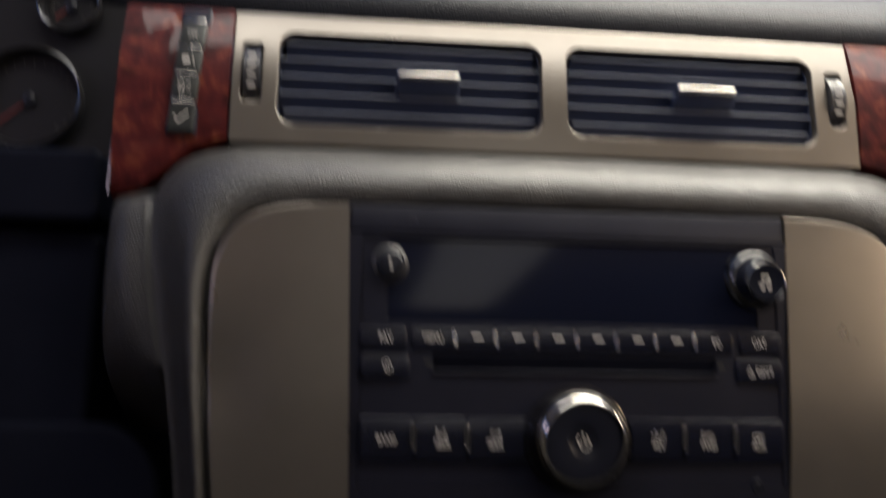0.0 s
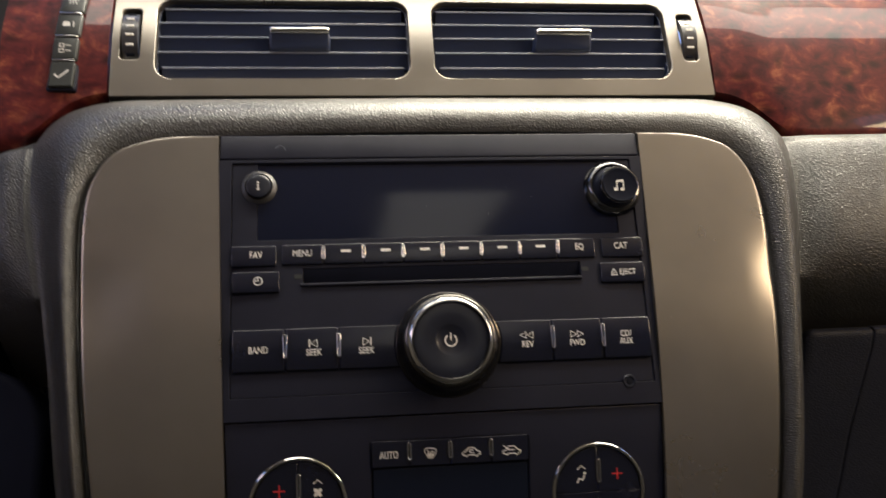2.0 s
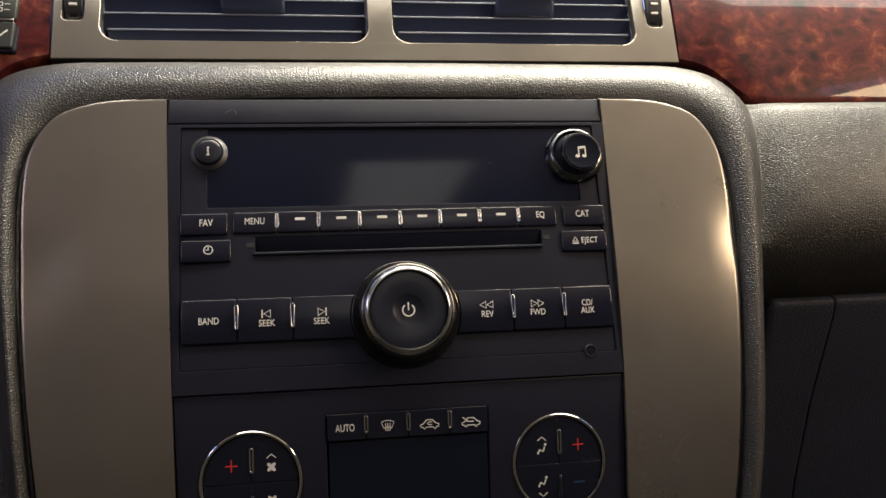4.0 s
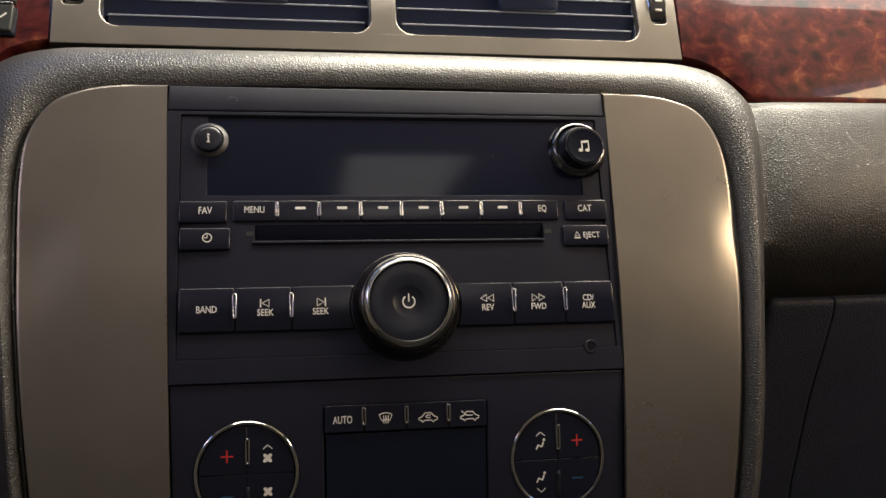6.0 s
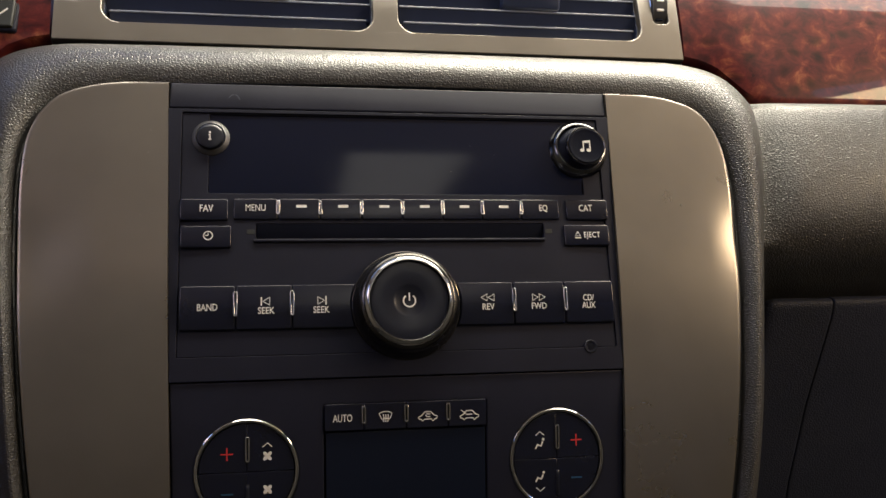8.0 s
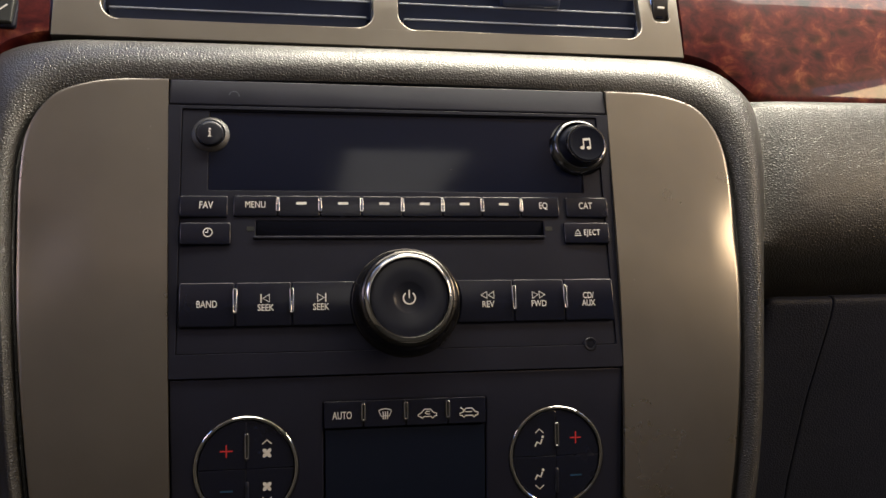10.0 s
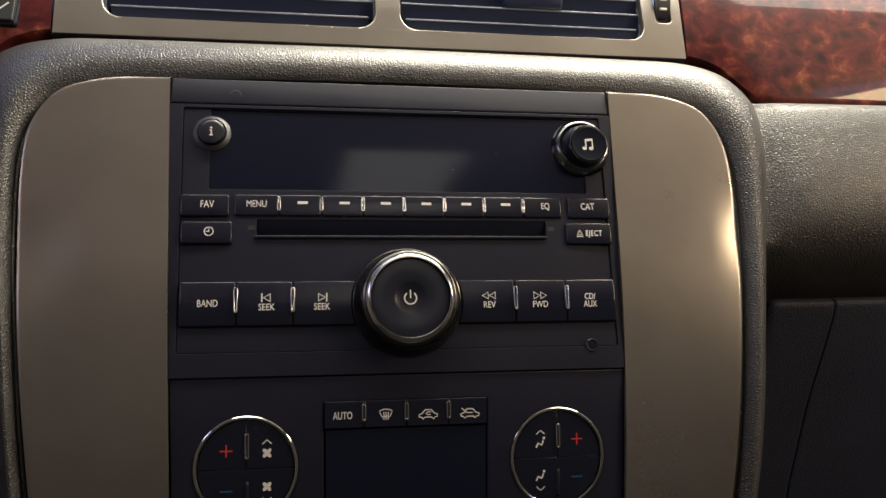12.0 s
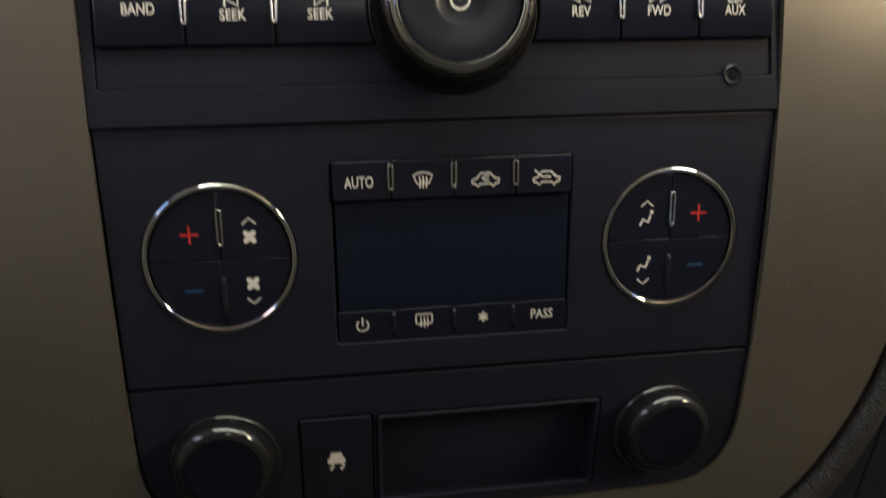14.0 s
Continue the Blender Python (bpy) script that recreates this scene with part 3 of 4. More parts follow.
# bright rim along the outer edge
for sign in (1, -1):
    rows = []
    for i, p in enumerate(inner):
        q = inner[min(i + 1, len(inner) - 1)] - inner[max(i - 1, 0)]
        side = Vector((q.z, 0, -q.x)).normalized()
        rise = edge_fall(sign, p.z) - 0.5 + 0.9 * max(0.0, min(1.0, (p.z - 84) / 12))
        rows.append([(sign * (p.x + side.x * o), rise + d, p.z + side.z * o) for o, d in ((-0.2, 0.3), (-0.12, 0.02), (0.03, -0.1), (0.2, 0.02), (0.32, 0.9))])
    part("rim", sheet([row for row, p in zip(rows, inner) if p.x > 99.8 and p.z > -170]), SILVER, panel, "thin bright rim")

# ---- black surround of radio and climate control ----
stack = thing("stack_surround_trim", (0, 4, -31), "matt black plastic frame that holds the car radio", "trim frame", curved=True)
part("frame", plate_with_holes([(96.7, -30.6), (99.9, 87.6), (-99.9, 87.6), (-96.7, -30.6)], [rounded(-94.0, 94.2, -20.95, 86.0, 0.8)], -0.8, 8, 0.2), BLACK, stack)
def bow(bm, above=80.0):
    """Bows the upper edge of a flat part upwards in its middle."""
    for v in bm.verts:
        if v.co.z > above:
            v.co.z += 1.5 * (1 - (v.co.x / 99.6) ** 2)
    return bm


top_strip = plate(rounded(-99.6, 99.6, 88.2, 100.4, 0.8), -0.3, 8, 0.7)
for v in top_strip.verts:
    v.co.y += 0.08 * (v.co.z - 88.2)
part("top_strip", bow(top_strip), BLACK, stack, "slim black blanking strip over the radio")

bm = bmesh.new()
stroke(bm, [(-74.4, 93.3), (-73.6, 94.5), (-72.4, 95.0), (-71.0, 94.7), (-70.2, 93.8), (-70.0, 92.6)], 0.13, 0.0)
part("stray_hair", bm, GLINT_HAIR_GREY, stack, "fine curled hair on the plastic", smooth=False)

# ---- car radio ----
radio = thing("car_radio", (0, 6, -20), "black double-height car stereo with a switched-off display", "car radio", curved=True, lowered=0.5)
part("faceplate", plate_with_holes(rounded(-93.8, 94.0, -20.2, 86.3, 0.7), [rounded(-62.5, 64.5, 28.9, 35.9, 0.8), rounded(-82.6, 85.0, 49.4, 85.9, 0.8)], 0.0, 9, 0.22), BLACK, radio)
part("cavity", plate(rounded(-92, 92, -18, 84, 1), 8.5, 12, 0.2), CAVITY, radio)

# display lens, bowed in its height
rows = []
for i in range(13):
    z = 49.5 + (85.8 - 49.5) * i / 12
    rows.append([(-82.4 + 167.2 * k / 12, 0.2 + (z - 67.5) ** 2 / (2 * 300.0), z) for k in range(13)])
part("display_lens", thicken(sheet(rows), 2.0), GLOSS, radio, "smoked glossy lens over the dark display")

tagged(part("dust", specks((4, (-70, 60), (60, 75)), 0.12), LEGEND, radio, "pale specks of dust"), kind="stuff")

# disc slot with its bright lower lip
part("slot_lip", plate(rounded(-63.5, 64.5, 27.4, 28.9, 0.6), -1.3, 4, 0.6), BLACK, radio)
# Shallow dark sheet stands in for the shade inside the slot.
slot_dark = plate(rounded(-62.3, 64.3, 28.0, 35.8, 0.4), 0.15, 3.0, 0.3)
for v in slot_dark.verts:
    v.co.y += 0.4 * (35.8 - v.co.z)
part("slot_shade", slot_dark, DARK, radio)
for x in (-64.6, 66.6):
    part("slot_mark", plate(rounded(x - 1.6, x + 1.6, 31.2, 33.2, 0.5), -0.15, 1, 0.1), SWITCH, radio)


def key(x0, x1, z0, z1, parent, front=-1.3, edge=0.55, r=0.9, name="button"):
    return crowned(name, plate(rounded(x0 + 0.2, x1 - 0.2, z0, z1, r, 3), front, 3, edge), BUTTON, parent, z0, z1, 0.45)


b = key(-94.0, -73.8, 37.1, 46.8, radio)
writing("FAV", -83.0, 42.2, -1.36, 4.4, LEGEND, b)
b = key(-93.6, -72.4, 25.1, 34.9, radio)
bm = bmesh.new()
stroke(bm, circle(-82.0, 30.3, 1.8, 28), 0.42, -1.36, True)
stroke(bm, [(-82.0, 31.6), (-82.0, 30.3), (-83.2, 30.3)], 0.42, -1.37)
icon(bm, LEGEND, b)
b = key(75.2, 95.4, 37.3, 47.0, radio)
writing("CAT", 84.5, 42.6, -1.36, 4.4, LEGEND, b)
b = key(73.4, 95.0, 25.2, 35.0, radio)
writing("EJECT", 86.4, 30.0, -1.36, 3.8, LEGEND, b, wide=0.72, apart=1.14)
bm = bmesh.new()
stroke(bm, [(78.6, 29.6), (79.8, 31.5), (81.0, 29.6)], 0.5, -1.36, True)
stroke(bm, [(78.3, 28.7), (81.3, 28.7)], 0.5, -1.36)
icon(bm, LEGEND, b)

SEPS = [-53.2 + 17.9 * k for k in range(7)]
bounds = [-72.0] + SEPS + [72.3]
for i in range(8):
    b = key(bounds[i], bounds[i + 1], 37.4, 47.0, radio)
    mid = (bounds[i] + bounds[i + 1]) / 2
    if i == 0:
        writing("MENU", -62.6, 42.5, -1.36, 4.2, LEGEND, b, bold=0.0)
    elif i == 7:
        writing("EQ", 64.6, 42.6, -1.36, 4.2, LEGEND, b)
    else:
        bm = bmesh.new()
        fill(bm, rounded(mid - 1.2, mid + 3.2, 42.7, 43.9, 0.2, 2), -1.36)
        icon(bm, LEGEND, b)
for x in SEPS:
    part("divider", bar_frame(x, 39.4, 45.8, 1.6, -0.7, 1.2), CHROME, radio, "chrome divider bar")

# lower row round the big knob
KX, KZ = 0.8, -0.5


def row_key(x0, x1):
    """A key whose end next to the knob is cut along a circle."""
    z0, z1 = -9.7, 8.9
    pts = rounded(x0 + 0.2, x1 - 0.2, z0, z1, 0.9, 3)
    if min(abs(x0), abs(x1)) < 25:
        out = []
        edge = 23.7
        side = 1 if x0 > 0 else -1
        for k in range(9):
            z = z0 + (z1 - z0) * k / 8
            out.append((KX + side * math.sqrt(edge ** 2 - (z - KZ) ** 2), z))
        far = x1 - 0.2 if side > 0 else x0 + 0.2
        pts = ([(far, z0), (far, z1)] + out[::-1]) if side > 0 else ([(far, z1), (far, z0)] + out)
        if side > 0:
            pts = [(far, z0), (far, z1)] + out[::-1]
    return crowned("button", plate(pts, -2.0, 3, 0.6), BUTTON, radio, z0, z1, 0.9)


def seek_mark(bm, x, z, d, y):
    stroke(bm, [(x - 1.4 * d, z + 1.6), (x - 1.4 * d, z - 1.6), (x + 1.4 * d, z)], 0.5, y, True)
    stroke(bm, [(x + 2.0 * d, z + 1.8), (x + 2.0 * d, z - 1.8)], 0.55, y)


def skip_mark(bm, x, z, d, y):
    for o in (-1.6, 1.5):
        stroke(bm, [(x + o * d - 1.2 * d, z + 1.5), (x + o * d - 1.2 * d, z - 1.5), (x + o * d + 1.4 * d, z)], 0.5, y, True)


YR = -2.06
b = row_key(-93.2, -70.5)
writing("BAND", -81.8, -0.5, YR, 4.1, LEGEND, b)
b = row_key(-70.5, -47.4)
writing("SEEK", -58.1, -2.2, YR, 3.9, LEGEND, b, wide=0.82)
bm = bmesh.new()
seek_mark(bm, -58.0, 1.8, -1, YR)
icon(bm, LEGEND, b)
b = row_key(-47.4, -23.5)
writing("SEEK", -35.4, -2.2, YR, 3.9, LEGEND, b, wide=0.82)
bm = bmesh.new()
seek_mark(bm, -35.4, 1.8, 1, YR)
icon(bm, LEGEND, b)
b = row_key(24.2, 48.0)
writing("REV", 36.3, -2.2, YR, 3.9, LEGEND, b, wide=0.82)
bm = bmesh.new()
skip_mark(bm, 36.2, 1.9, -1, YR)
icon(bm, LEGEND, b)
b = row_key(48.0, 71.2)
writing("FWD", 59.1, -2.2, YR, 3.9, LEGEND, b, wide=0.8)
bm = bmesh.new()
skip_mark(bm, 59.1, 1.7, 1, YR)
icon(bm, LEGEND, b)
b = row_key(71.2, 94.0)
writing("CD/\nAUX", 81.9, -0.6, YR, 3.9, LEGEND, b, gap=0.86)
for x in (-70.5, -47.4, 48.0, 71.2):
    part("divider", bar_frame(x, -4.6, 5.8, 1.9, -1.2, 1.8), CHROME, radio, "chrome divider bar")

knob = part("volume_knob", lathe(KX, KZ, [(23.4, 3), (23.4, -0.4), (23.0, -1.2), (22.0, -2.4), (21.1, -4.2), (20.8, -8.0), (20.7, -9.0), (20.2, -9.4)]), DOME, radio, "large black volume knob")
# Added metal bead stands in for the highlight on the glossy flange rim.
part("flange_glint", torus(KX, KZ, 23.1, 0.32, -0.9, 72, 8), SMOKE, knob, "smoked metal bead for the highlight on the flange rim")
part("knob_skirt", lathe(KX, KZ, [(20.7, -8.6), (20.6, -9.6), (20.2, -10.4), (19.6, -11.1), (19.0, -11.3), (18.7, -11.0)], 72), SMOKE, knob, "smoked bright bevel")
part("knob_ring", lathe(KX, KZ, [(18.95, -10.6), (18.9, -11.0), (18.5, -11.7), (17.6, -12.5), (17.1, -12.75), (16.75, -12.7), (16.6, -12.3), (16.5, -11.0)], 72), CHROME, knob, "chrome ring")
part("knob_cap", lathe(KX, KZ, [(16.4, -10.6), (16.2, -11.3), (15.2, -11.5), (11.0, -11.1), (7.2, -10.8), (6.2, -10.6), (5.5, -10.2), (0, -10.0)], 72), KNOB, knob)
bm = bmesh.new()
arc = [(KX + 2.5 * math.cos(radians(a)), KZ - 0.2 + 2.5 * math.sin(radians(a))) for a in range(125, 416, 10)]
stroke(bm, arc, 0.6, -10.75)
stroke(bm, [(KX, KZ + 3.2), (KX, KZ - 0.2)], 0.6, -10.75)
icon(bm, LEGEND, knob)

def droop(bm):
    """Tips the axis of a knob a little downwards."""
    for v in bm.verts:
        v.co.z += 0.21 * v.co.y
    return bm


info = part("info_button", lathe(-81.8, 74.8, [(8.0, 2), (8.0, -0.2), (7.7, -0.5), (6.3, -1.5), (5.9, -1.2)]), RING, radio, "round info button in a satin ring")
part("button_cap", droop(lathe(-81.8, 74.8, [(5.8, 1), (5.7, -3.6), (5.3, -4.3), (4.4, -4.6), (0, -4.5)])), KNOB, info)
bm = bmesh.new()
fill(bm, circle(-81.8, 76.5, 0.5, 14), -4.66)
stroke(bm, [(-82.4, 75.4), (-81.75, 75.4), (-81.75, 73.2)], 0.65, -4.66)
stroke(bm, [(-82.5, 73.2), (-81.1, 73.2)], 0.55, -4.66)
icon(droop(bm), LEGEND, info)

tune = part("tune_knob", lathe(84.2, 71.6, [(14.0, 3), (14.0, 0.2), (13.8, -0.4), (13.2, -1.6), (12.2, -3.2), (11.6, -3.8), (11.0, -3.9), (10.8, -3.2)]), SATIN, radio, "black tuning knob in a satin ring")
part("knob_skirt", droop(lathe(84.2, 71.6, [(10.9, 1), (10.6, -2.5), (10.0, -5.5), (9.7, -8.5), (9.3, -10.6)], 180, ripple=0.07, teeth=60)), KNOB, tune)
part("cap_rim", droop(lathe(84.2, 71.6, [(9.4, -10.2), (9.35, -11.0), (9.0, -11.6), (8.6, -11.7), (8.3, -11.4)])), SATIN, tune, "thin bright rim")
part("knob_cap", droop(lathe(84.2, 71.6, [(8.6, -10.6), (8.5, -11.5), (7.9, -11.8), (7.2, -11.6), (6.4, -11.4), (0, -11.2)])), DARK, tune)
bm = bmesh.new()
nx, nz, ny = 84.2, 71.4, -11.55
for sx in (-1.5, 1.6):
    fill(bm, [(nx + sx - 0.7 + 1.05 * math.cos(a), nz - 2.0 + 0.8 * math.sin(a)) for a in [2 * math.pi * k / 14 for k in range(14)]], ny)
    stroke(bm, [(nx + sx, nz - 1.9), (nx + sx, nz + 2.0)], 0.55, ny)
stroke(bm, [(nx - 1.75, nz + 1.9), (nx + 1.85, nz + 2.3)], 1.1, ny)
icon(droop(bm), LEGEND, tune)

jack = part("socket", lathe(82.0, -20.1, [(2.9, 0.5), (2.9, -1.0), (2.6, -1.25), (1.9, -1.15), (1.7, -0.86)], 28), KNOB, radio, "small round auxiliary jack")
# Dark disc paints the shade of the jack's bore; the cup itself is shallow.
part("socket_hole_shade", lathe(82.0, -20.1, [(1.75, -0.84), (1.6, -0.9), (0, -0.88)], 28), CAVITY, jack)
# ---- climate control ----
YC = 0.2
climate = thing("climate_control", (0, 6, -104), "black dual-zone climate control panel with round button clusters", "climate control", curved=True)


part("faceplate", plate_with_holes([(95.2, -103.6), (96.3, -30.95), (-96.3, -30.95), (-95.2, -103.6)], [rounded(-34.8, 34.4, -93.6, -41.4, 0.8), circle(-66.0, -66.9, 21.0), circle(65.3, -67.4, 21.0)], YC, 12, 0.6), BLACK, climate)
part("cavity", plate(rounded(-88, 88, -100, -36, 2), 9.0, 13, 0.2), CAVITY, climate)
part("screen", plate(rounded(-34.0, 33.8, -84.0, -52.8, 0.6), YC + 0.9, 8, 0.3), SCREEN, climate, "dark switched-off climate display")
xs = [-34.6, -18.2, -0.3, 17.6, 34.2]
YB = YC - 0.66
for i in range(4):
    b = part("button", plate(rounded(xs[i] + 0.15, xs[i + 1] - 0.15, -52.3, -41.4, 0.6, 3), YC - 0.6, 8, 0.35), BUTTON, climate)
    mid = (xs[i] + xs[i + 1]) / 2
    bm = bmesh.new()
    if i == 0:
        bm.free()
        writing("AUTO", -27.0, -47.4, YB, 4.3, LEGEND, b, wide=0.67)
        continue
    if i == 1:
        x, z = -9.1, -47.2
        stroke(bm, [(x - 2.7, z + 1.3), (x - 1.5, z + 1.9), (x, z + 2.1), (x + 1.5, z + 1.9), (x + 2.7, z + 1.3), (x + 1.7, z - 1.0), (x, z - 0.7), (x - 1.7, z - 1.0)], 0.4, YB, True)
        for o in (-1.0, 0.0, 1.0):
            stroke(bm, [(x + o, z + 1.0), (x + o * 0.9 + 0.15, z - 0.4), (x + o * 0.9, z - 2.2)], 0.4, YB - 0.02)
    else:
        x, z = (8.8, -47.8) if i == 2 else (26.7, -48.0)
        stroke(bm, [(x - 4.0, z - 0.2), (x - 2.6, z + 0.4), (x - 1.3, z + 1.9), (x + 1.3, z + 1.9), (x + 2.6, z + 0.5), (x + 4.0, z + 0.1), (x + 3.8, z - 0.9), (x + 2.9, z - 1.1), (x + 2.2, z - 1.9), (x + 1.5, z - 1.1), (x - 1.5, z - 1.1), (x - 2.2, z - 1.9), (x - 2.9, z - 1.1), (x - 3.8, z - 1.0)], 0.45, YB, True)
        if i == 2:
            stroke(bm, [(x + 1.1, z + 1.0), (x - 0.3, z + 1.0), (x - 1.0, z + 0.4), (x - 0.3, z - 0.1), (x + 1.1, z - 0.1)], 0.42, YB - 0.02)
        else:
            stroke(bm, [(x - 3.6, z + 2.3), (x - 1.2, z + 0.4), (x + 1.3, z + 0.4)], 0.42, YB - 0.02)
    icon(bm, LEGEND, b)
for i in range(4):
    b = part("button", plate(rounded(xs[i] + 0.15, xs[i + 1] - 0.15, -93.4, -84.2, 0.6, 3), YC + 0.2, 8, 0.25), BUTTON, climate)
    y = YC + 0.14
    bm = bmesh.new()
    if i == 3:
        bm.free()
        writing("PASS", 26.4, -88.4, y, 3.9, LEGEND, b, wide=0.86)
        continue
    x, z = ((-27.4, -88.2), (-9.3, -88.1), (8.5, -88.1))[i]
    if i == 0:
        stroke(bm, [(x + 1.7 * math.cos(radians(a)), z - 0.3 + 1.7 * math.sin(radians(a))) for a in range(130, 411, 14)], 0.42, y)
        stroke(bm, [(x, z + 2.1), (x, z - 0.4)], 0.42, y - 0.02)
    elif i == 1:
        stroke(bm, rounded(x - 2.4, x + 2.4, z - 0.9, z + 1.9, 0.4, 2), 0.4, y, True)
        for o in (-1.0, 0.0, 1.0):
            stroke(bm, [(x + o, z + 1.0), (x + o + 0.2, z - 0.3), (x + o, z - 2.0)], 0.38, y - 0.02)
    else:
        for a in (0, 60, 120):
            c, s = 1.7 * math.cos(radians(a + 30)), 1.7 * math.sin(radians(a + 30))
            stroke(bm, [(x - c, z - s), (x + c, z + s)], 0.4, y - 0.01 * a / 60)
        stroke(bm, circle(x, z, 0.9, 12), 0.35, y - 0.04, True)
    icon(bm, LEGEND, b)
for x in (-18.2, -0.3, 17.6):
    part("divider", bar_frame(x, -50.0, -42.6, 1.9, YC - 0.3, 0.9), CHROME, climate, "slim chrome divider bar")
    part("divider", ridge(x, -91.2, -85.0, 1.2, YC + 0.4, 0.8), KNOB, climate)


def fan_mark(bm, x, z, y):
    for k in range(4):
        a = radians(45 + 90 * k)
        cx, cz = x + 1.15 * math.cos(a), z + 1.15 * math.sin(a)
        fill(bm, [(cx + 1.1 * math.cos(b) * math.cos(a) - 0.76 * math.sin(b) * math.sin(a), cz + 1.1 * math.cos(b) * math.sin(a) + 0.76 * math.sin(b) * math.cos(a)) for b in [2 * math.pi * j / 12 for j in range(12)]], y - 0.004 * k)


def seat_mark(bm, x, z, y):
    fill(bm, circle(x + 1.5, z + 1.9, 0.6, 12), y)
    stroke(bm, [(x + 1.2, z + 1.0), (x + 0.5, z - 0.9), (x - 1.1, z - 0.2), (x - 2.0, z - 2.0)], 0.75, y)


def cluster(cx, cz, left):
    c = part("button_pod", lathe(cx, cz, [(20.9, 9), (20.9, YC + 0.6), (20.0, YC + 0.5), (19.5, YC + 1.4), (19.5, 9)], 72), KNOB, climate, "round cluster of four buttons in a chrome ring")
    part("chrome_ring", torus(cx, cz, 20.25, 0.78, YC + 0.1, 80), CHROME, c, "thin chrome ring")
    y0 = YC + 0.3
    for sx in (1, -1):
        for sz in (1, -1):
            arc = [(cx + sx * 19.2 * math.cos(radians(a)), cz + sz * 19.2 * math.sin(radians(a))) for a in [0.5 + 89 * k / 10 for k in range(11)]]
            pts = [(cx + sx * 0.1, cz + sz * 0.1)] + arc
            if sx * sz < 0:
                pts = pts[::-1]
            q = part("button", plate(pts, y0, 9, 0.18), BUTTON, c)
            y = y0 - 0.06
            bm = bmesh.new()
            heat = (sx < 0) == left
            if heat:
                px = cx + (-7.9 if left else 8.8)
                pz = cz + (7.3 if sz > 0 else -8.5)
                if sz > 0:
                    stroke(bm, [(px - 2.5, pz), (px + 2.5, pz)], 0.55, y)
                    stroke(bm, [(px, pz - 2.5), (px, pz + 2.5)], 0.55, y - 0.02)
                    icon(bm, RED, q, "red plus mark")
                else:
                    stroke(bm, [(px - 2.5, pz), (px + 2.5, pz)], 0.7, y)
                    icon(bm, BLUE, q, "blue minus mark")
                continue
            px = cx + (8.3 if left else -7.5)
            if left:
                fan_mark(bm, px, cz + (6.0 if sz > 0 else -7.2), y)
                z = cz + (10.2 if sz > 0 else -12.0)
                d = 1.2 if sz > 0 else -1.2
            else:
                seat_mark(bm, px, cz + (6.2 if sz > 0 else -7.6), y)
                z = cz + (10.4 if sz > 0 else -12.6)
                d = 1.2 if sz > 0 else -1.2
            stroke(bm, [(px - 1.9, z - d * 0.5), (px, z + d * 0.8), (px + 1.9, z - d * 0.5)], 0.42, y)
            icon(bm, LEGEND, q)
    part("divider", bar_frame(cx + 0.3, cz + 3.6, cz + 14.0, 1.9, y0 + 0.1, 0.8), CHROME, c, "slim chrome divider bar")
    part("divider", ridge(cx + 0.3, cz - 15.5, cz - 5.0, 1.5, y0 + 0.1, 0.8), KNOB, c)


cluster(-66.0, -66.9, True)
cluster(65.3, -67.4, False)

# ---- lower switch panel ----
YL = 0.4
lower = thing("lower_switch_panel", (0, 12, -146), "black panel with two round caps, a button and a small tray", "switch panel", curved=True)
half = [(95.2, -104.4), (95.0, -128), (93.9, -136), (91.2, -143), (86.8, -147.8), (80.8, -151.2), (68, -153.6)]
outline = half[::-1] + [(-x, z) for x, z in half]
outline = outline[::-1] if sum(a[0] * b[1] - b[0] * a[1] for a, b in zip(outline, outline[1:] + outline[:1])) < 0 else outline
part("faceplate", plate_with_holes(outline, [rounded(-24.2, 47.4, -149.6, -117.6, 1.2), rounded(-47.8, -25.2, -149.6, -117.0, 0.8)], YL, 16, 0.6), BLACK, lower)
tray = part("tray", plate_with_holes(rounded(-23.9, 47.1, -149.4, -117.9, 1.0), [rounded(-22.5, 45.7, -148.0, -119.2, 0.8)], YL - 0.5, 40, 0.4), BLACK, lower, "recessed tray with a thin rim")
part("tray_back", plate(rounded(-23.2, 46.4, -148.6, -118.6, 0.5), 7.5, 16, 0.2), BLACK, tray)
b = part("traction_button", plate(rounded(-47.4, -25.6, -149.2, -117.4, 0.8), YL - 0.4, 16, 0.5), BUTTON, lower)
bm = bmesh.new()
x, z, y = -36.8, -132.0, YL - 0.48
fill(bm, [(x - 2.2, z + 0.5), (x + 2.2, z + 0.5), (x + 1.6, z + 2.8), (x - 1.6, z + 2.8)], y)
fill(bm, [(x - 2.7, z - 1.1), (x + 2.7, z - 1.1), (x + 2.7, z + 0.8), (x - 2.7, z + 0.8)], y - 0.03)
stroke(bm, [(x - 1.6, z - 1.3), (x - 0.9, z - 2.0), (x - 2.0, z - 2.8), (x - 1.4, z - 3.4)], 0.8, y)
stroke(bm, [(x + 1.6, z - 1.3), (x + 2.3, z - 2.0), (x + 1.2, z - 2.8), (x + 1.8, z - 3.4)], 0.8, y)
icon(bm, LEGEND, b)
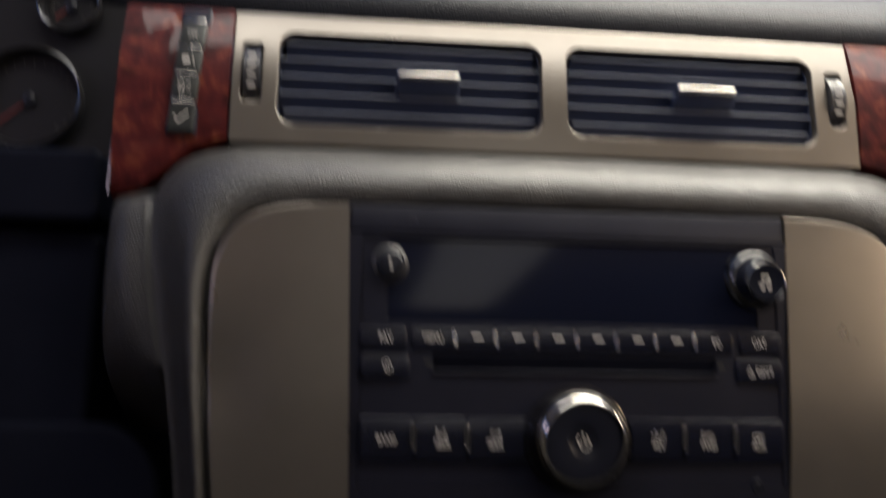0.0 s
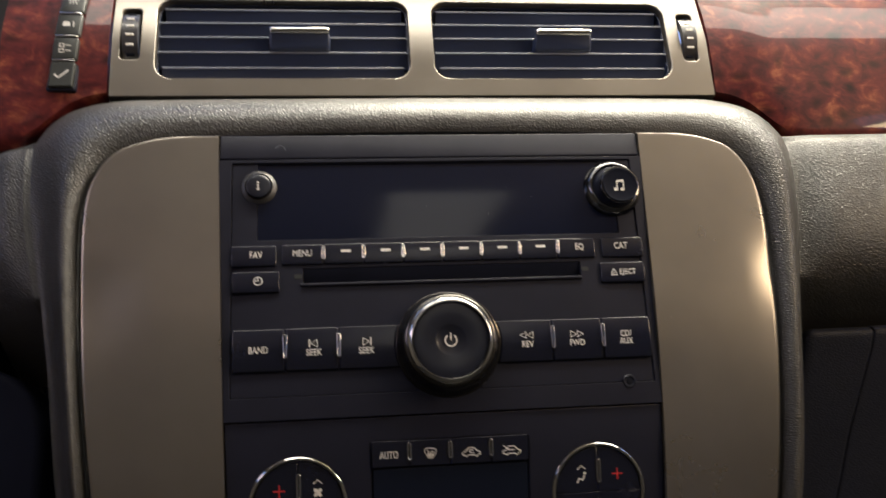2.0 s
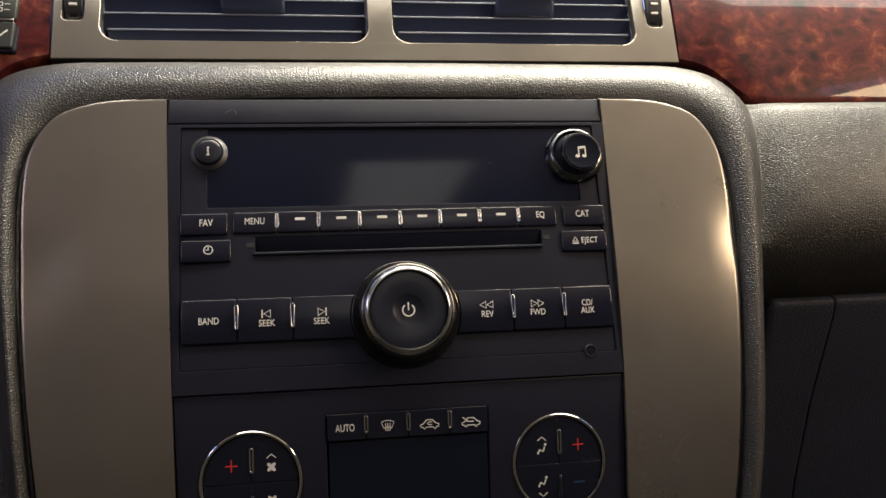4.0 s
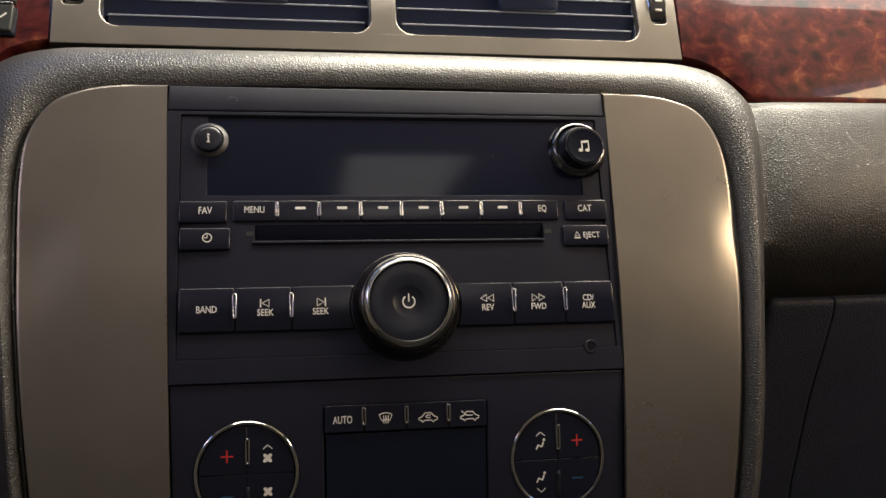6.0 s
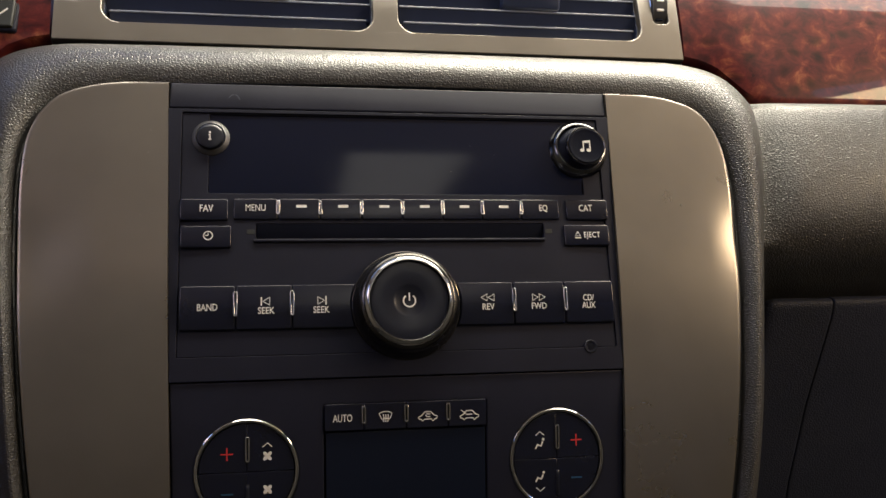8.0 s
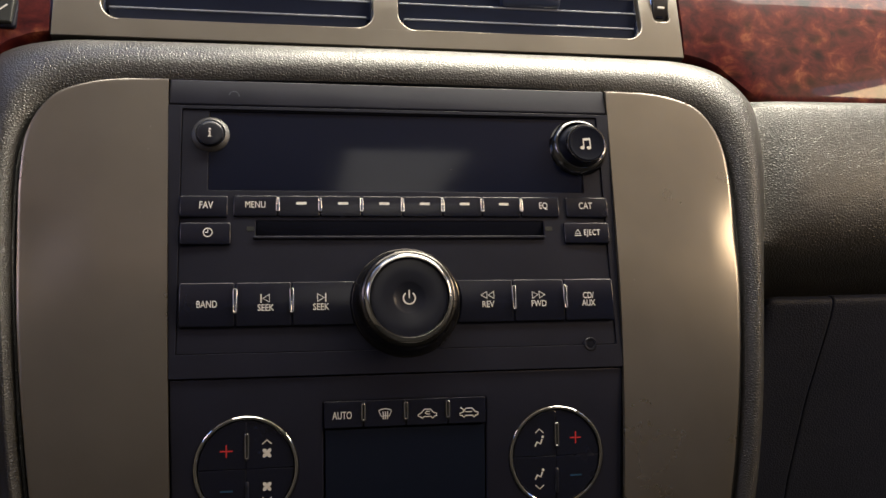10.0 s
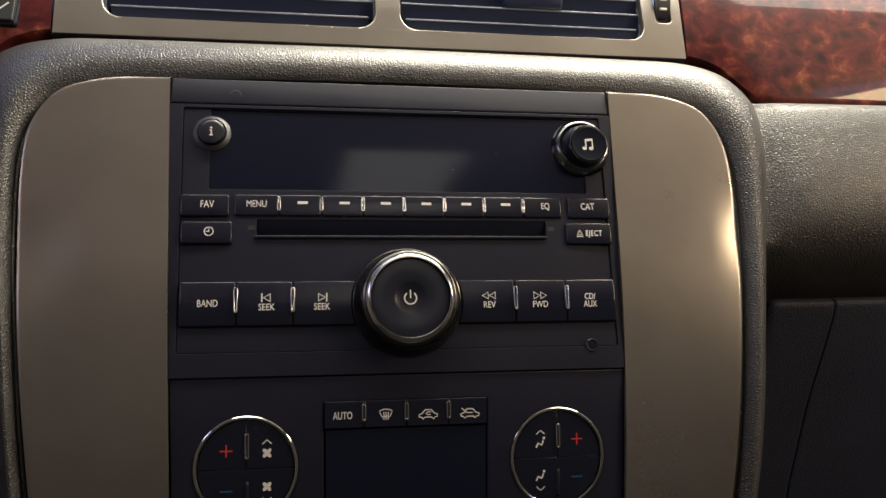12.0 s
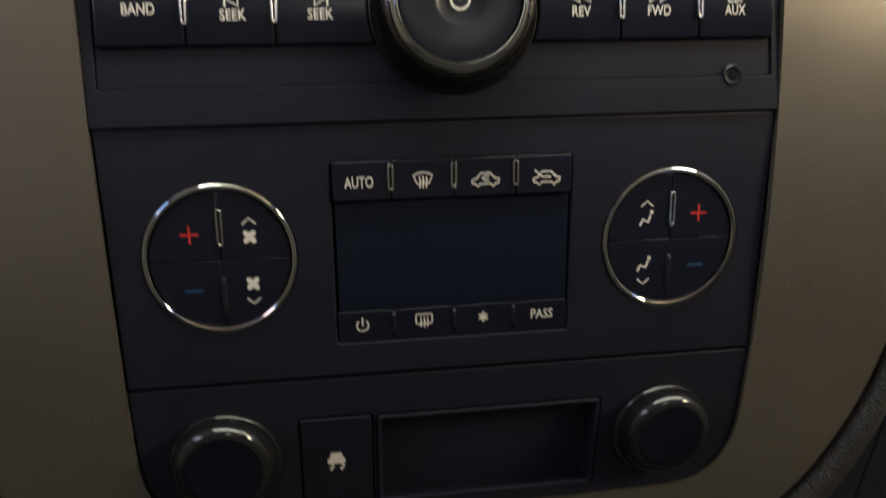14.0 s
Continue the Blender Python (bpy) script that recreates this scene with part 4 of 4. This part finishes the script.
for kx, kz, kr in ((-69.8, -129.8, 16.0), (68.0, -130.6, 15.2)):
    k = part("outlet_cap", lathe(kx, kz, [(kr + 1.0, YL + 2), (kr + 0.95, YL - 0.8), (kr + 0.7, YL - 1.7), (kr + 0.2, YL - 2.3), (kr - 0.5, YL - 2.5), (kr - 0.9, YL - 1.8)], 64), DOME, lower, "glossy black round cap")
    d = part("cap_dome", lathe(kx, kz, [(kr - 0.5, YL + 1), (kr - 0.6, YL - 4.6), (kr - 1.0, YL - 7.2), (kr - 1.9, YL - 9.0), (kr - 3.1, YL - 10.1), (kr - 4.6, YL - 10.6)], 64), DOME, k)
    part("cap_face", lathe(kx, kz, [(kr - 4.5, YL - 10.4), (kr - 4.8, YL - 10.6), (kr - 6.0, YL - 10.5), (0, YL - 10.3)], 64), DARK, d, "matt black flat face")

# ---- air vents in their pewter bezel ----
YV = 28.0
vents = thing("air_vent_bezel", (0, 34, 134), "pewter painted bezel with two black air vents", "air vent")
OPEN = [(-136.8, -6.8), (6.2, 136.4)]
wheel_holes = [rounded(-154.2, -144.4, 155.6, 186.0, 2.4), rounded(143.8, 152.6, 155.8, 186.0, 2.4)]
edge_pts = [(158.5, 134.8), (158.6, 170), (158.9, 204.2), (-158.9, 204.2), (-158.6, 170), (-158.5, 134.8)]
bezel = plate_with_holes(edge_pts, [rounded(a, c, 145.0, 193.4, 8.5, 7) for a, c in OPEN] + wheel_holes, YV, 44, 0.8)
part("bezel", bend(bezel), SILVER, vents, bent=lambda z: 15.0 * max(0.0, z - 160) / 44 ** 2)
part("backing", plate(rounded(-156, 156, 136, 201, 2), 58, 62, 0.5), CAVITY, vents)
for a, c in OPEN:
    box = plate_with_holes(rounded(a - 1.5, c + 1.5, 143.6, 194.8, 8.5, 7), [rounded(a + 0.6, c - 0.6, 145.6, 192.8, 8, 7)], YV + 5, 58, 0.4)
    v = part("vent", bend(box), VENT, vents, "black air vent with level slats")
    for k in range(5):
        z = 152.3 + 9.0 * k
        prof = [(YV + 4.1, z - 0.65), (YV + 3.6, z - 0.5), (YV + 3.4, z + 0.6), (YV + 4.4, z + 1.2), (YV + 14, z + 1.6), (YV + 10.0, z - 7.4), (YV + 8.2, z - 7.2)]
        bm = bmesh.new()
        ends = []
        inset = 3.0 if k in (0, 4) else 0.9
        for x in (a + inset, c - inset):
            ends.append([bm.verts.new((x, y + tilt_back(z), zz)) for y, zz in prof])
        bridge(bm, ends[0], ends[1])
        bm.faces.new(ends[0])
        bm.faces.new(ends[1][::-1])
        s = part("slat", bm, VENT, v)
        # Added pale strip: the shine on the slat's front edge, put into colour.
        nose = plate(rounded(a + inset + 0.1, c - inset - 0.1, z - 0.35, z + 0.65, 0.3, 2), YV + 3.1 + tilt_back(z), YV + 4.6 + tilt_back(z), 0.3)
        part("slat_glint", nose, GLINT_HAIR_GREY, s, "pale strip painted as the glint on the slat front")
    for k in range(9):
        x = a + (c - a) * (k + 0.5) / 9
        part("vane", plate(rounded(x - 0.6, x + 0.6, 146.0, 192.4, 0.3, 2), YV + 26, 50, 0.3), VENT, v)
    tx = -64.0 if a < 0 else 77.0
    body = plate(rounded(tx - 15.8, tx + 15.8, 161.8, 171.0, 2.5, 4), YV - 2.6, YV + 12, 1.6)
    for w in body.verts:
        w.co.y += 0.45 * (171 - w.co.z)
    t = part("slider_tab", body, VENT, v, "vent tab with a bright top edge")
    part("tab_edge", plate(rounded(tx - 15.6, tx + 15.6, 169.3, 172.6, 1.6, 5), YV - 4.4, YV - 1.0, 1.4), CHROME, t, "satin silver top edge")
for wx in (-149.2, 148.2):
    bm = bmesh.new()
    n = 40
    rows = []
    for i in range(n + 1):
        a = radians(-62 + 124 * i / n)
        r = 17.0
        rows.append([(wx + o, YV + 14.5 - r * math.cos(a), 170.6 + r * math.sin(a) * 0.98) for o in (-4.0, -3.4, 3.4, 4.0)])
    w = part("thumbwheel", thicken(sheet(rows), 4.0), WHEEL, vents, "black ribbed thumbwheel")
    for i in range(6):
        a = radians(-42 + 17 * i)
        z = 170.6 + 17 * math.sin(a)
        y = YV + 14.5 - 17 * math.cos(a)
        bm = plate(rounded(wx - 2.0, wx + 2.0, z - 0.7, z + 0.7, 0.4, 2), y - 0.35, y + 1.5, 0.3)
        part("rib", bm, LEGEND if i in (1, 2, 3, 4) else DARK, w)

# ---- wood trim beside the vents ----


def wood_low(x):
    pts = [(159.0, 134.2), (168, 132.2), (177, 128.0), (184, 121.0), (190, 115.0), (198, 108.8), (208, 106.8), (900, 110.8)]
    x = abs(x)
    for (a, p), (b, q) in zip(pts, pts[1:]):
        if x <= b:
            return p + (q - p) * max(0.0, (x - a) / (b - a))
    return 110.8


def wood_sheet(sign, near, far):
    rows = []
    n = 26
    for i in range(n + 1):
        u = i / n
        row = []
        for k in range(49):
            w = (k / 48) ** 1.6
            base = near + (far - near) * w
            lo = wood_low(base)
            z = lo + 0.8 + (204.4 - lo - 0.8) * (1 - (1 - u) ** 1.0)
            x = base
            d = z - lo
            y = YV - 0.4 + tilt_back(z) + 5.0 * max(0.0, 1 - d / 4.0) ** 2.2 + 2.2 * max(0.0, 1 - d / 24) ** 2 - 1.6 * math.sin(math.pi * min(1.0, d / 80)) * min(1.0, (base - near) / 30)
            row.append((sign * x, y, z))
        rows.append(row)
    return thicken(sheet(rows), 5.0)


wood_r = thing("wood_trim_panel", (300, 34, 112), "glossy red-brown burl wood trim along the passenger side", "wood trim")
part("veneer", wood_sheet(1, 159.4, 560), WOOD, wood_r)
wood_l = thing("wood_trim_panel", (-185, 34, 112), "glossy red-brown burl wood trim with a strip of switches", "wood trim")
part("veneer", wood_sheet(-1, 159.4, 211), WOOD, wood_l)
bm = bmesh.new()
# Metal sliver added low down as the reflection on the wood's rolled edge.
rows = []
for k in range(20):
    z = 108 + 36 * k / 19
    rows.append([(-211.2 + 0.02 * (z - 112) + o, YV - 0.6 + tilt_back(z) + e, z) for o, e in ((0.6, 0.5), (0.2, -0.2), (-0.6, 0.0), (-0.9, 4.0))])
part("edge_glint", sheet(rows), SATIN, wood_l, "metal sliver for the glint on the rolled wood edge")

# ---- switch strip in the wood ----
strip = thing("switch_strip", (-178, 28, 137), "slim black strip of four switches with silver dividers", "switch")
shear = 0.055


def strip_plate(x0, x1, z0, z1, front, back, r, edge):
    bm = plate(rounded(x0, x1, z0, z1, r, 4), front, back, edge)
    for v in bm.verts:
        v.co.x += shear * (v.co.z - 137)
        v.co.y += tilt_back(v.co.z)
    return bm


part("housing", strip_plate(-187.6, -173.4, 136.6, 203.0, YV - 2.4, YV + 8, 1.6, 1.0), BLACK, strip)
levels = [137.4, 152.6, 166.2, 180.2, 195.0]
for i in range(4):
    s = part("switch_key", strip_plate(-186.4, -174.6, levels[i] + 0.5, levels[i + 1] - 0.9, YV - 4.2, YV + 3, 0.9, 0.9), SWITCH, strip)
    part("divider", strip_plate(-186.0, -175.2, levels[i + 1] - 0.9, levels[i + 1] + 0.5, YV - 4.5, YV + 2, 0.4, 0.5), CHROME, strip, "silver divider line")
    bm = bmesh.new()
    z = (levels[i] + levels[i + 1]) / 2 - 0.2
    x = -180.5 + shear * (z - 137)
    y = YV - 4.32 + tilt_back(z)
    if i == 0:
        stroke(bm, [(x - 3.2, z - 0.2), (x - 1.2, z - 1.9), (x + 3.4, z + 2.2)], 0.9, y)
    elif i == 1:
        for o in (1.6, -1.4):
            stroke(bm, rounded(x - 2.6, x - 0.4, z + o - 0.9, z + o + 0.9, 0.2, 2), 0.4, y, True)
            stroke(bm, [(x + 0.5, z + o), (x + 3.0, z + o)], 0.4, y)
    elif i == 2:
        fill(bm, [(x - 2.8, z - 1.0), (x + 0.8, z - 1.0), (x + 0.8, z + 0.6), (x + 0.2, z + 1.6), (x - 2.2, z + 1.6), (x - 2.8, z + 0.6)], y)
        stroke(bm, [(x + 2.4, z - 1.4), (x + 2.4, z + 1.6)], 0.6, y)
    else:
        stroke(bm, [(x - 2.6, z + 0.9), (x + 2.6, z + 0.9)], 0.5, y)
        for o in (-1, 0, 1):
            stroke(bm, [(x + o, z + 0.3), (x + 2.2 * o, z - 1.8)], 0.45, y - 0.02)
    icon(bm, LEGEND, s)

# ---- gauges beside the wood ----
gauges = thing("instrument_cluster", (-300, 60, 131), "dark instrument cluster with unlit round gauges", "instrument cluster")
part("housing", plate(rounded(-560, -213.5, 128, 232, 6), 62, 71, 1.0), DIAL, gauges)
for gx, gz, gr in ((-262, 162, 26), (-246, 213, 15), (-322, 172, 40)):
    g = part("gauge", lathe(gx, gz, [(gr, 63), (gr + 0.6, 56), (gr - 0.6, 55), (gr - 2.0, 57), (gr - 2.6, 61.4), (0, 61.4)], 56), DIAL, gauges, "round gauge with pale ticks")
    part("bezel_ring", torus(gx, gz, gr - 0.2, 1.1, 55.2, 56, 8), DOME, g)
    bm = bmesh.new()
    for k in range(21):
        a = radians(225 - 270 * k / 20)
        r1 = gr - 4
        r0 = r1 - (4.0 if k % 5 == 0 else 2.2)
        stroke(bm, [(gx + r0 * math.cos(a), gz + r0 * math.sin(a)), (gx + r1 * math.cos(a), gz + r1 * math.sin(a))], 0.6, 61.2)
    part("ticks", bm, TICK, g, smooth=False)
    bm = bmesh.new()
    a = radians(222)
    stroke(bm, [(gx, gz), (gx + (gr - 5) * math.cos(a), gz + (gr - 5) * math.sin(a))], 1.3, 59.6)
    part("needle", bm, NEEDLE, g, "red needle", smooth=False)
    part("hub", lathe(gx, gz, [(3.2, 61), (3.0, 58.6), (2.0, 58.0), (0, 57.9)], 20), KNOB, g)
